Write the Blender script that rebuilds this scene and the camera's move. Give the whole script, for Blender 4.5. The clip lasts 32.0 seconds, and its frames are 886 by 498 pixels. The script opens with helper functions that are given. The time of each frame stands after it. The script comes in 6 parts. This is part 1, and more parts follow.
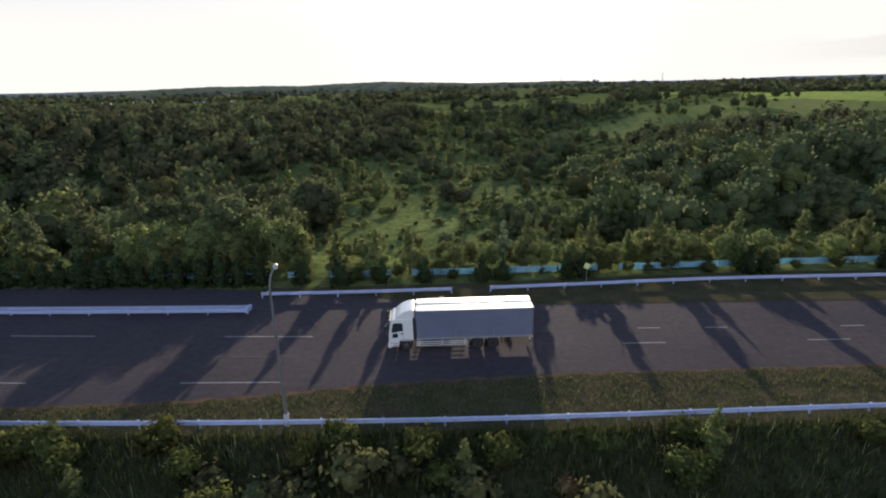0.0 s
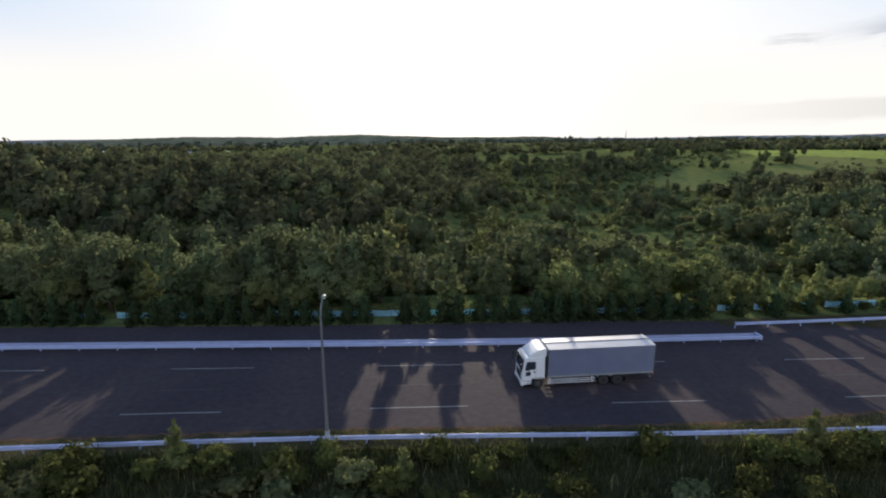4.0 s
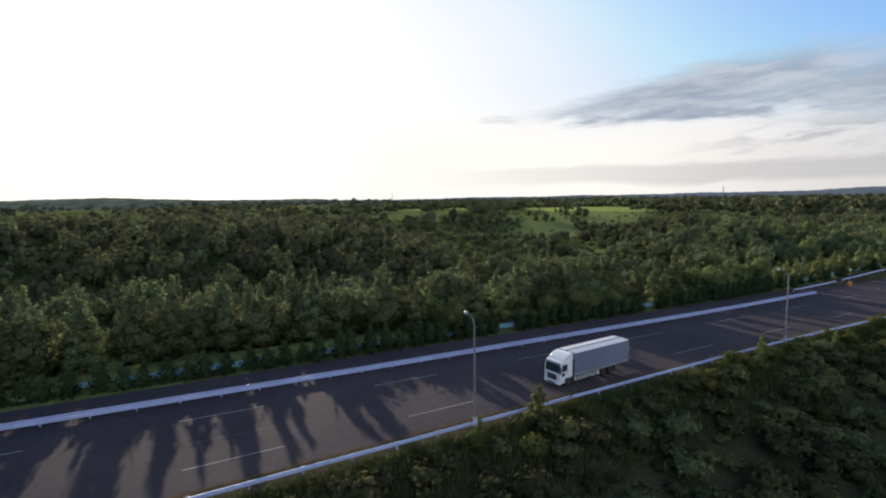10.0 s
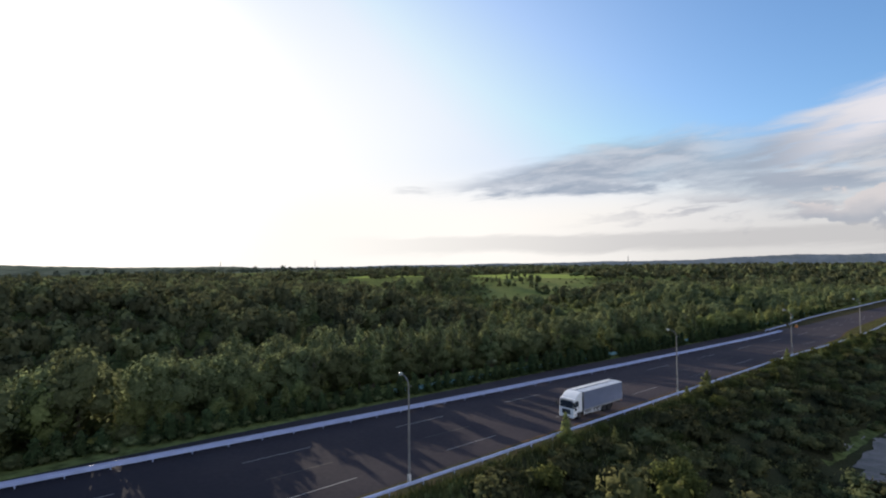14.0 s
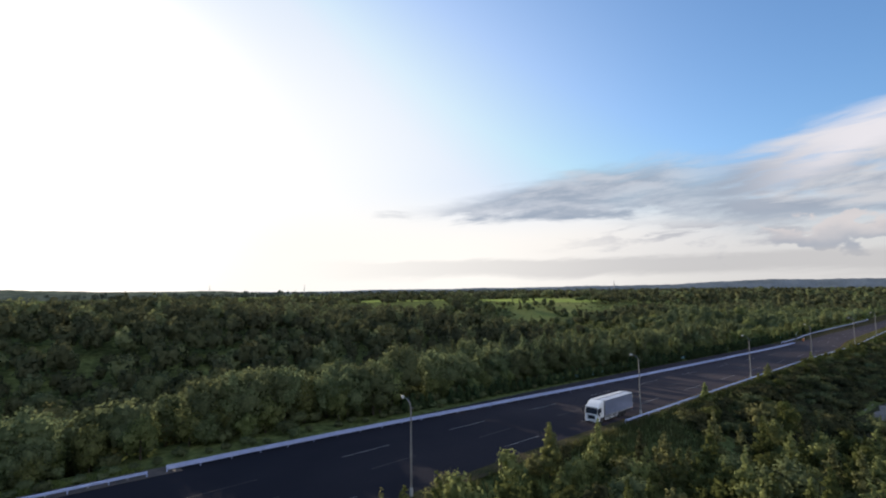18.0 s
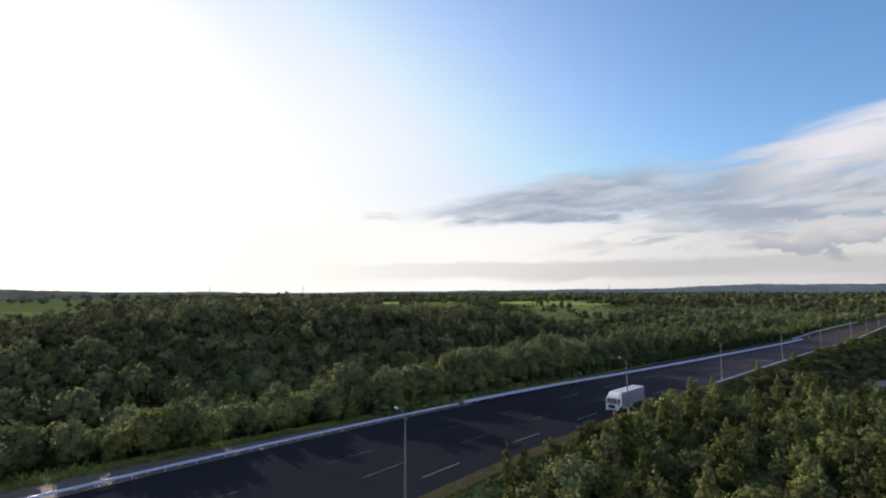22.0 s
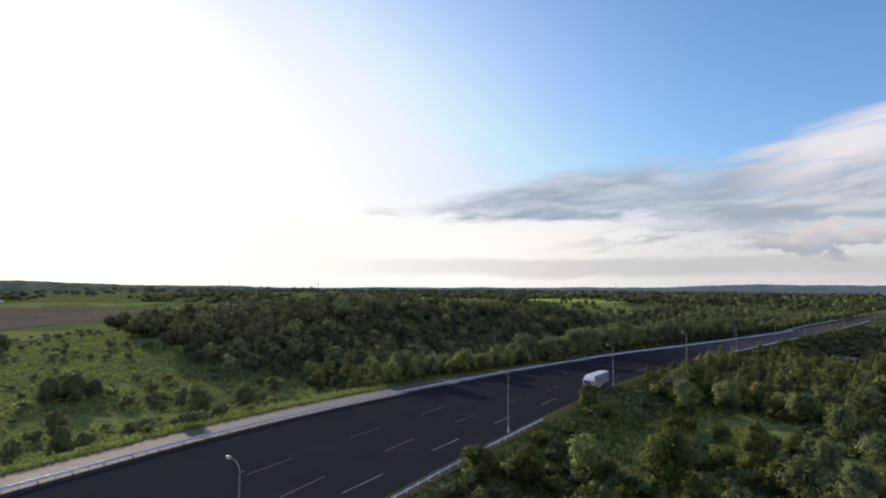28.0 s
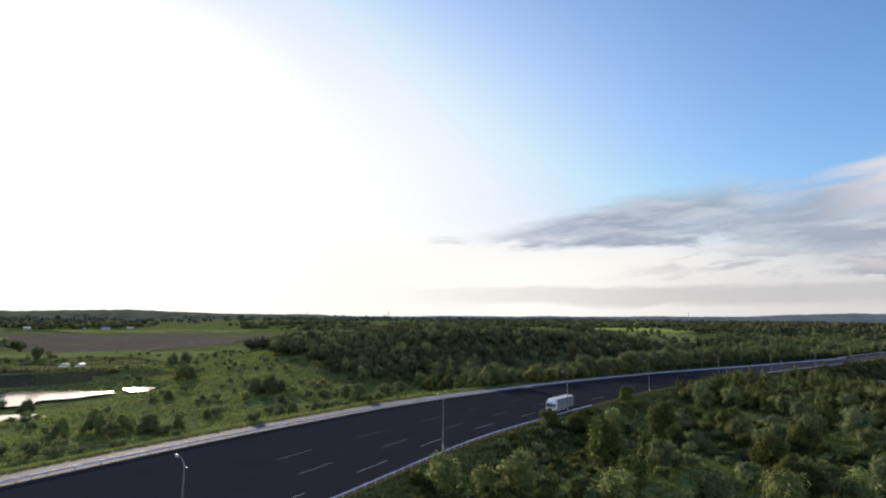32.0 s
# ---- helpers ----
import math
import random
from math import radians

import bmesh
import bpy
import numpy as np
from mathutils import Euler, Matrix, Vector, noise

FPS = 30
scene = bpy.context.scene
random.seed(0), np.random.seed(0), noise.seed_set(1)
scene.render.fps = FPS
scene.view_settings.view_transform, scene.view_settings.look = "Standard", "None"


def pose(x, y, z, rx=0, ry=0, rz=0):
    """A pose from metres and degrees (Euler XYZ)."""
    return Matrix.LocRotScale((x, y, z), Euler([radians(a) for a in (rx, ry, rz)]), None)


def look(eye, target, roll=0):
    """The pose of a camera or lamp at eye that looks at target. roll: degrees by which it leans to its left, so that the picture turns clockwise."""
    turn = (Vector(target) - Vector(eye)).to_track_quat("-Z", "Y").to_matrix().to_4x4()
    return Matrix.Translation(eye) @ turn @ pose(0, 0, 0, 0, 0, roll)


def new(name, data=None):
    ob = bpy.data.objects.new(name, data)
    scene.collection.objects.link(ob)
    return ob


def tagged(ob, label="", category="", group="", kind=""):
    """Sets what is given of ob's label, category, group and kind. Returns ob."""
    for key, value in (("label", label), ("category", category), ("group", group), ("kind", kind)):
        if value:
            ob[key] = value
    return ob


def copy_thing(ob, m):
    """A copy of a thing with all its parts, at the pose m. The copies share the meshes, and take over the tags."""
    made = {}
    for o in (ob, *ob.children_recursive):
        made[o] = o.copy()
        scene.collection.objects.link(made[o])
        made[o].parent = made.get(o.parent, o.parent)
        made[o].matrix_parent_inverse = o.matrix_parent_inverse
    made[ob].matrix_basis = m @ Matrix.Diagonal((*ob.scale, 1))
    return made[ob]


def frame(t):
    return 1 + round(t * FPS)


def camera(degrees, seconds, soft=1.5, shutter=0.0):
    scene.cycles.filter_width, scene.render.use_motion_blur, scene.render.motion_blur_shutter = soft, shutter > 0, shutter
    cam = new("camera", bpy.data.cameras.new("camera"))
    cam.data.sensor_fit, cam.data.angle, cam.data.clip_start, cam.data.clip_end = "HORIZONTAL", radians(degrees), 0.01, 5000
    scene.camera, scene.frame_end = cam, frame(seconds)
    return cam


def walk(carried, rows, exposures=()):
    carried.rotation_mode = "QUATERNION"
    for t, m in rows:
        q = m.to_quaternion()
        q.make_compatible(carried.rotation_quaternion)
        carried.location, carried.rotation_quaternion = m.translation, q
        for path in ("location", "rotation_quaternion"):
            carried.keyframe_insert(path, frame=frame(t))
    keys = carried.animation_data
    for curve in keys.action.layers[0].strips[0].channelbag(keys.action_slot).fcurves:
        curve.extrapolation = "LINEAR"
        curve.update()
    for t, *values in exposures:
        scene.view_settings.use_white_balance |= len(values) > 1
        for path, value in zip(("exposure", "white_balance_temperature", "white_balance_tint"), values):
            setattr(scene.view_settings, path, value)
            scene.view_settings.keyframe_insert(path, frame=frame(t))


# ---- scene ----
cam = camera(81.3, 32.0, soft=2.05)
PATH = [
    (0, (5.827, 1.041, 21.109), (5.732, 2.945, 20.504), -1.2),
    (1, (-8.102, -1.015, 21.141), (-8.184, 0.913, 20.614), -1.1),
    (2, (-21.936, -3.044, 21.471), (-22.01, -1.104, 20.99), -0.9),
    (3, (-36.778, -3.379, 22.026), (-36.797, -1.431, 21.571), -0.3),
    (4, (-50.996, -4.755, 21.53), (-50.943, -2.8, 21.112), -0.3),
    (4.5, (-58.065, -5.099, 21.39), (-57.97, -3.144, 20.981), -0.5),
    (6.5, (-86.96, -8.359, 21.026), (-86.656, -6.418, 20.652), -0.5),
    (7, (-93.789, -8.833, 21.296), (-93.396, -6.905, 20.934), -0.3),
    (8, (-107.527, -9.745, 21.439), (-106.953, -7.859, 21.102), -0.5),
    (9, (-121.682, -10.877, 21.328), (-120.878, -9.063, 21.08), -0.5),
    (10, (-135.853, -11.86, 21.268), (-134.918, -10.102, 21.075), -0.7),
    (11, (-150.098, -12.94, 21.305), (-149.062, -11.234, 21.177), -0.5),
    (12, (-164.515, -14.161, 21.367), (-163.407, -12.497, 21.307), -0.3),
    (13, (-179.325, -15.438, 21.43), (-178.156, -13.815, 21.427), -0.3),
    (14, (-193.466, -16.255, 21.543), (-192.247, -14.671, 21.609), -0.6),
    (14.5, (-200.31, -16.703, 21.516), (-199.063, -15.142, 21.595), -0.6),
    (16.5, (-229.653, -19.906, 22.248), (-228.374, -18.373, 22.362), -0.4),
    (17, (-236.839, -20.759, 22.404), (-235.562, -19.225, 22.532), -0.3),
    (18, (-251.79, -22.937, 22.686), (-250.514, -21.406, 22.845), -0.6),
    (19, (-266.388, -24.612, 22.986), (-265.106, -23.087, 23.164), -0.9),
    (20, (-282.195, -26.556, 23.361), (-280.903, -25.04, 23.537), -0.4),
    (21, (-297.758, -28.288, 23.451), (-296.459, -26.777, 23.624), -0.1),
    (22, (-312.73, -29.866, 23.796), (-311.421, -28.363, 23.963), -0.2),
    (23, (-327.973, -32.072, 24.198), (-326.661, -30.572, 24.36), -0.5),
    (24, (-343.609, -34.788, 24.381), (-342.294, -33.29, 24.543), -0.6),
    (25, (-359.195, -38.859, 24.733), (-357.877, -37.364, 24.894), -0.4),
    (25.5, (-366.849, -41.157, 24.735), (-365.529, -39.663, 24.897), -0.1),
    (27.5, (-396.827, -54.137, 25.539), (-395.517, -52.633, 25.69), 0.7),
    (28, (-403.376, -58.06, 25.58), (-402.069, -56.554, 25.732), 0.5),
    (29, (-415.366, -66.771, 26.125), (-414.075, -65.251, 26.28), 0.5),
    (30, (-426.455, -76.945, 25.921), (-425.216, -75.384, 26.093), 0.4),
    (31, (-436.024, -88.437, 25.946), (-434.857, -86.826, 26.159), 0.5),
    (32, (-445.285, -99.59, 25.998), (-444.185, -97.94, 26.257), 0.6),
]
walk(cam, [(t, look(eye, target, roll)) for t, eye, target, roll in PATH], [(0, 0.5), (32, 0.5)])
# ---------------------------------------------------------------- light
SUN_EL, SUN_AZ = 13.0, 2.5          # degrees; azimuth clockwise from +y
SUN_DIR = Vector((math.sin(radians(SUN_AZ)) * math.cos(radians(SUN_EL)),
                  math.cos(radians(SUN_AZ)) * math.cos(radians(SUN_EL)), math.sin(radians(SUN_EL))))


def make_world():
    w = bpy.data.worlds.new("evening_sky")
    scene.world = w
    w.use_nodes = True
    nt = w.node_tree
    nt.nodes.clear()
    N, L = nt.nodes.new, nt.links.new

    def val(op, a, b=None, c=None):
        n = N("ShaderNodeMath")
        n.operation = op
        for i, v in enumerate((a, b, c)):
            if v is None:
                continue
            if isinstance(v, (int, float)):
                n.inputs[i].default_value = v
            else:
                L(v, n.inputs[i])
        return n.outputs[0]

    def ramp(v, lo, hi):
        n = N("ShaderNodeMapRange")
        n.interpolation_type = "SMOOTHSTEP"
        L(v, n.inputs[0])
        n.inputs[1].default_value, n.inputs[2].default_value = lo, hi
        return n.outputs[0]

    def mix(f, a, b):
        n = N("ShaderNodeMix")
        n.data_type = "RGBA"
        L(f, n.inputs[0])
        for i, v in ((6, a), (7, b)):
            if isinstance(v, tuple):
                n.inputs[i].default_value = v
            else:
                L(v, n.inputs[i])
        return n.outputs[2]

    co = N("ShaderNodeTexCoord")
    sky = N("ShaderNodeTexSky")
    sky.sky_type, sky.sun_disc = "NISHITA", False
    sky.sun_elevation, sky.sun_rotation = radians(SUN_EL), radians(SUN_AZ)
    sky.air_density, sky.dust_density, sky.ozone_density = 1.0, 1.2, 2.0
    sep = N("ShaderNodeSeparateXYZ")
    L(co.outputs["Generated"], sep.inputs[0])
    x, y, z = sep.outputs
    # the bright haze round the sun: wider along the horizon than upwards
    az = val("MULTIPLY", val("ARCTAN2", x, y), 57.2958)
    el = val("MULTIPLY", val("ARCSINE", z), 57.2958)
    dx = val("MULTIPLY", val("SUBTRACT", az, 5.0), val("MULTIPLY", val("COSINE", val("ARCSINE", z)), 0.90))
    dy = val("MULTIPLY", val("SUBTRACT", el, 8.0), 1.50)
    far = val("SQRT", val("ADD", val("POWER", dx, 2.0), val("POWER", dy, 2.0)))
    white = val("EXPONENT", val("MULTIPLY", val("POWER", val("DIVIDE", val("MAXIMUM", val("SUBTRACT", far, 14.0), 0.0), GLOW_W), 2.0), -1.0))
    # streaky noises that the clouds are cut from
    flat = N("ShaderNodeCombineXYZ")
    L(val("MULTIPLY", az, 0.062), flat.inputs[0])
    L(val("MULTIPLY", val("SUBTRACT", el, val("MULTIPLY", az, 0.05)), 0.30), flat.inputs[1])

    def streaks(scale, detail, rough, twist, at):
        n = N("ShaderNodeTexNoise")
        n.inputs["Scale"].default_value, n.inputs["Detail"].default_value = scale, detail
        n.inputs["Roughness"].default_value, n.inputs["Distortion"].default_value = rough, twist
        mp = N("ShaderNodeMapping")
        mp.inputs["Location"].default_value = at
        L(flat.outputs[0], mp.inputs[0])
        L(mp.outputs[0], n.inputs["Vector"])
        return n.outputs[0]

    n1 = streaks(1.0, 8.0, 0.62, 0.5, CLOUD_AT)
    n2 = streaks(2.4, 8.0, 0.60, 0.3, CLOUD_AT)
    puff = N("ShaderNodeCombineXYZ")
    L(val("MULTIPLY", az, 0.26), puff.inputs[0])
    L(val("MULTIPLY", el, 0.42), puff.inputs[1])
    n3 = N("ShaderNodeTexNoise")
    n3.inputs["Scale"].default_value, n3.inputs["Detail"].default_value = 1.0, 5.0
    L(puff.outputs[0], n3.inputs["Vector"])
    wob = val("ADD", val("MULTIPLY", val("SUBTRACT", n1, 0.5), 5.0), val("MULTIPLY", val("SUBTRACT", n2, 0.5), 3.0))
    e = val("ADD", el, wob)
    south = ramp(val("ABSOLUTE", az), 100.0, 143.0)
    north = val("SUBTRACT", 1.0, south)

    def between(v, a, b, c, d):
        return val("MULTIPLY", ramp(v, a, b), val("SUBTRACT", 1.0, ramp(v, c, d)))

    sky_n = N("ShaderNodeVectorMath")
    sky_n.operation = "MULTIPLY"
    L(sky.outputs[0], sky_n.inputs[0])
    sky_n.inputs[1].default_value = tuple(SKY_S * c for c in SKY_TINT)
    low = N("ShaderNodeVectorMath")
    low.operation = "MINIMUM"
    L(sky_n.outputs[0], low.inputs[0])
    low.inputs[1].default_value = (0.56, 0.71, 0.94)
    col = mix(white, low.outputs[0], (1.03, 1.03, 1.03, 1))
    # warm pale air over the horizon
    pale = val("MULTIPLY", val("SUBTRACT", 1.0, ramp(el, 4.5, 12.0)), between(az, -130.0, -70.0, 52.0, 100.0))
    col = mix(pale, col, (1.04, 1.00, 0.95, 1))
    pale_r = val("MULTIPLY", val("SUBTRACT", 1.0, ramp(el, 3.0, 10.0)), ramp(az, 40.0, 75.0))
    col = mix(val("MULTIPLY", pale_r, 0.9), col, (0.70, 0.68, 0.68, 1))
    # the wedge of cloud that climbs away from the sun
    top = val("MULTIPLY_ADD", val("SUBTRACT", az, 67.0), 0.30, 11.3)
    rel = val("SUBTRACT", e, top)
    wedge = val("MULTIPLY", val("SUBTRACT", 1.0, ramp(rel, -1.4, 1.0)), ramp(val("ADD", az, val("MULTIPLY", wob, 2.0)), 55.0, 73.0))
    wedge = val("MULTIPLY", wedge, ramp(el, 4.0, 7.5))
    body = mix(ramp(n1, 0.37, 0.56), (0.62, 0.63, 0.67, 1), (0.36, 0.41, 0.50, 1))
    body = mix(val("MULTIPLY", between(rel, -5.5, -2.5, 0.6, 1.0), ramp(az, 68.0, 80.0)), body, (0.83, 0.80, 0.84, 1))
    col = mix(val("MULTIPLY", wedge, val("MULTIPLY_ADD", ramp(n2, 0.30, 0.52), 0.40, 0.58)), col, body)
    # the long dark lens of cloud with a flat foot
    crest = val("MULTIPLY_ADD", ramp(az, 36.0, 55.0), 4.3, 8.6)
    lens = val("MULTIPLY", ramp(e, 6.9, 8.3), val("SUBTRACT", 1.0, ramp(val("SUBTRACT", e, crest), -1.6, 0.9)))
    lens = val("MULTIPLY", lens, between(val("ADD", az, wob), 33.0, 43.0, 62.0, 72.0))
    dark = mix(ramp(n2, 0.38, 0.62), (0.54, 0.58, 0.66, 1), (0.35, 0.41, 0.51, 1))
    col = mix(val("MULTIPLY", lens, val("MULTIPLY_ADD", ramp(n1, 0.32, 0.55), 0.20, 0.78)), col, dark)
    # thin streaks below it and a small scrap ahead of it
    thin = val("MULTIPLY", between(e, 4.0, 5.0, 5.6, 7.0), val("MULTIPLY", ramp(az, 48.0, 66.0), ramp(n2, 0.46, 0.58)))
    col = mix(val("MULTIPLY", thin, 0.75), col, (0.47, 0.48, 0.53, 1))
    scrap = val("MULTIPLY", between(e, 7.1, 7.6, 7.9, 8.4), between(az, 31.5, 33.5, 35.0, 37.0))
    col = mix(val("MULTIPLY", scrap, 0.5), col, (0.62, 0.64, 0.68, 1))
    # small heaped clouds low on the far side
    heap = val("MULTIPLY", between(val("ADD", el, val("MULTIPLY", val("SUBTRACT", n3.outputs[0], 0.5), 9.0)), 3.3, 3.9, 5.6, 6.1), ramp(val("ADD", az, val("MULTIPLY", val("SUBTRACT", n3.outputs[0], 0.5), 26.0)), 69.0, 74.0))
    heap_col = mix(ramp(val("ADD", el, val("MULTIPLY", n3.outputs[0], 3.0)), 5.2, 7.2), (0.38, 0.41, 0.48, 1), (0.70, 0.65, 0.65, 1))
    col = mix(val("MULTIPLY", heap, 0.85), col, heap_col)
    # the grey layer over the horizon
    layer = val("MULTIPLY", between(val("ADD", el, val("MULTIPLY", wob, 0.40)), 0.9, 1.8, 2.9, 3.6), between(az, 22.0, 44.0, 140.0, 170.0))
    col = mix(val("MULTIPLY", layer, val("MULTIPLY_ADD", ramp(az, 36.0, 66.0), 0.32, 0.34)), col, (0.53, 0.52, 0.53, 1))
    # unseen bright cloud behind the camera, added as fill for the shaded sides
    fill_cloud = val("MULTIPLY", south, val("MULTIPLY", ramp(n1, 0.24, 0.40), val("SUBTRACT", 1.0, ramp(el, 45.0, 75.0))))
    fill_cloud_col = mix(ramp(n2, 0.42, 0.60), (1.18, 1.25, 1.45, 1), (0.74, 0.86, 1.10, 1))
    col = mix(val("MULTIPLY", fill_cloud, 0.92), col, fill_cloud_col)
    # the blaze round the sun itself
    dot = N("ShaderNodeVectorMath")
    dot.operation = "DOT_PRODUCT"
    L(co.outputs["Generated"], dot.inputs[0])
    dot.inputs[1].default_value = SUN_DIR
    ang = val("ARCCOSINE", val("MINIMUM", dot.outputs["Value"], 0.9999))
    blaze = val("EXPONENT", val("MULTIPLY", val("POWER", val("DIVIDE", ang, 0.16), 2.0), -1.0))
    add = N("ShaderNodeVectorMath")
    add.operation = "ADD"
    gcol = N("ShaderNodeCombineXYZ")
    for i, k in enumerate((1.25, 1.0, 0.75)):
        L(val("MULTIPLY", blaze, k * GLOW_C), gcol.inputs[i])
    L(col, add.inputs[0])
    L(gcol.outputs[0], add.inputs[1])
    bg = N("ShaderNodeBackground")
    L(add.outputs[0], bg.inputs[0])
    bg.inputs[1].default_value = SKY_POWER
    out = N("ShaderNodeOutputWorld")
    L(bg.outputs[0], out.inputs[0])


EXPOSURE = 0.5                      # stops
SKY_POWER = 2.0 ** -EXPOSURE
GLOW_W, GLOW_C = 23.0, 2.6
SKY_S, SKY_TINT = 0.155, (0.99, 1.27, 1.60)
CLOUD_AT = (0.3, 1.7, 0.0)
make_world()
sun = new("sun", bpy.data.lights.new("sun", "SUN"))
sun.data.energy, sun.data.angle, sun.data.color = 5.0, radians(0.6), (1.0, 0.86, 0.68)
sun.matrix_world = look(SUN_DIR * 400, (0, 0, 0))


# ---------------------------------------------------------------- materials
def material(name, base, rough=0.6, metal=0.0, vary=0.0, scale=1.0, second=None, island=0.0, per_object=0.0, bump=0.0, bscale=20.0,
             translucent=0.0, spec=0.5, fine=0.0, fscale=0.0, bdist=0.05):
    """A node material: base mixed with second by two noises, varied by island and by object."""
    m = bpy.data.materials.new(name)
    m.use_nodes = True
    nt = m.node_tree
    N, L = nt.nodes.new, nt.links.new
    p = nt.nodes["Principled BSDF"]
    p.inputs["Roughness"].default_value, p.inputs["Metallic"].default_value = rough, metal
    p.inputs["Specular IOR Level"].default_value = spec
    co = N("ShaderNodeTexCoord")
    noise_a = N("ShaderNodeTexNoise")
    noise_a.inputs["Scale"].default_value, noise_a.inputs["Detail"].default_value = scale, 5.0
    geo = N("ShaderNodeNewGeometry")
    L(geo.outputs["Position"], noise_a.inputs["Vector"])
    mixer = N("ShaderNodeMix")
    mixer.data_type = "RGBA"
    sec = second or tuple(c * (1 - vary) for c in base)
    mixer.inputs[6].default_value, mixer.inputs[7].default_value = (*base, 1), (*sec, 1)
    rmp = N("ShaderNodeMapRange")
    L(noise_a.outputs[0], rmp.inputs[0])
    rmp.inputs[1].default_value, rmp.inputs[2].default_value = 0.35, 0.65
    L(rmp.outputs[0], mixer.inputs[0])
    col = mixer.outputs[2]
    if fine:
        nb = N("ShaderNodeTexNoise")
        nb.inputs["Scale"].default_value, nb.inputs["Detail"].default_value = fscale or scale * 14, 3.0
        L(geo.outputs["Position"], nb.inputs["Vector"])
        hs = N("ShaderNodeHueSaturation")
        mr = N("ShaderNodeMapRange")
        L(nb.outputs[0], mr.inputs[0])
        mr.inputs[1].default_value, mr.inputs[2].default_value = 0.3, 0.7
        mr.inputs[3].default_value, mr.inputs[4].default_value = 1 - fine, 1 + fine
        L(mr.outputs[0], hs.inputs["Value"])
        L(col, hs.inputs["Color"])
        col = hs.outputs[0]
    if island or per_object:
        hs = N("ShaderNodeHueSaturation")
        info = N("ShaderNodeObjectInfo")
        parts = []
        if island:
            parts.append((geo.outputs["Random Per Island"], island))
        if per_object:
            parts.append((info.outputs["Random"], per_object))
        total = None
        for o, amount in parts:
            mr = N("ShaderNodeMapRange")
            L(o, mr.inputs[0])
            mr.inputs[3].default_value, mr.inputs[4].default_value = 1 - amount, 1 + amount
            if total is None:
                total = mr.outputs[0]
            else:
                mm = N("ShaderNodeMath")
                mm.operation = "MULTIPLY"
                L(total, mm.inputs[0])
                L(mr.outputs[0], mm.inputs[1])
                total = mm.outputs[0]
        L(total, hs.inputs["Value"])
        if per_object:
            mr = N("ShaderNodeMapRange")
            L(info.outputs["Random"], mr.inputs[0])
            mr.inputs[3].default_value, mr.inputs[4].default_value = 0.485, 0.515
            L(mr.outputs[0], hs.inputs["Hue"])
        L(col, hs.inputs["Color"])
        col = hs.outputs[0]
    L(col, p.inputs["Base Color"])
    if bump:
        nb = N("ShaderNodeTexNoise")
        nb.inputs["Scale"].default_value, nb.inputs["Detail"].default_value = bscale, 6.0
        L(geo.outputs["Position"], nb.inputs["Vector"])
        bp = N("ShaderNodeBump")
        bp.inputs["Strength"].default_value, bp.inputs["Distance"].default_value = bump, bdist
        L(nb.outputs[0], bp.inputs["Height"])
        L(bp.outputs[0], p.inputs["Normal"])
    if translucent:
        tr = N("ShaderNodeBsdfTranslucent")
        hs = N("ShaderNodeHueSaturation")
        hs.inputs["Hue"].default_value, hs.inputs["Value"].default_value = 0.497, 1.2
        L(col, hs.inputs["Color"])
        L(hs.outputs[0], tr.inputs[0])
        mx = N("ShaderNodeMixShader")
        mx.inputs[0].default_value = translucent
        out = nt.nodes["Material Output"]
        L(p.outputs[0], mx.inputs[1])
        L(tr.outputs[0], mx.inputs[2])
        L(mx.outputs[0], out.inputs[0])
    return m


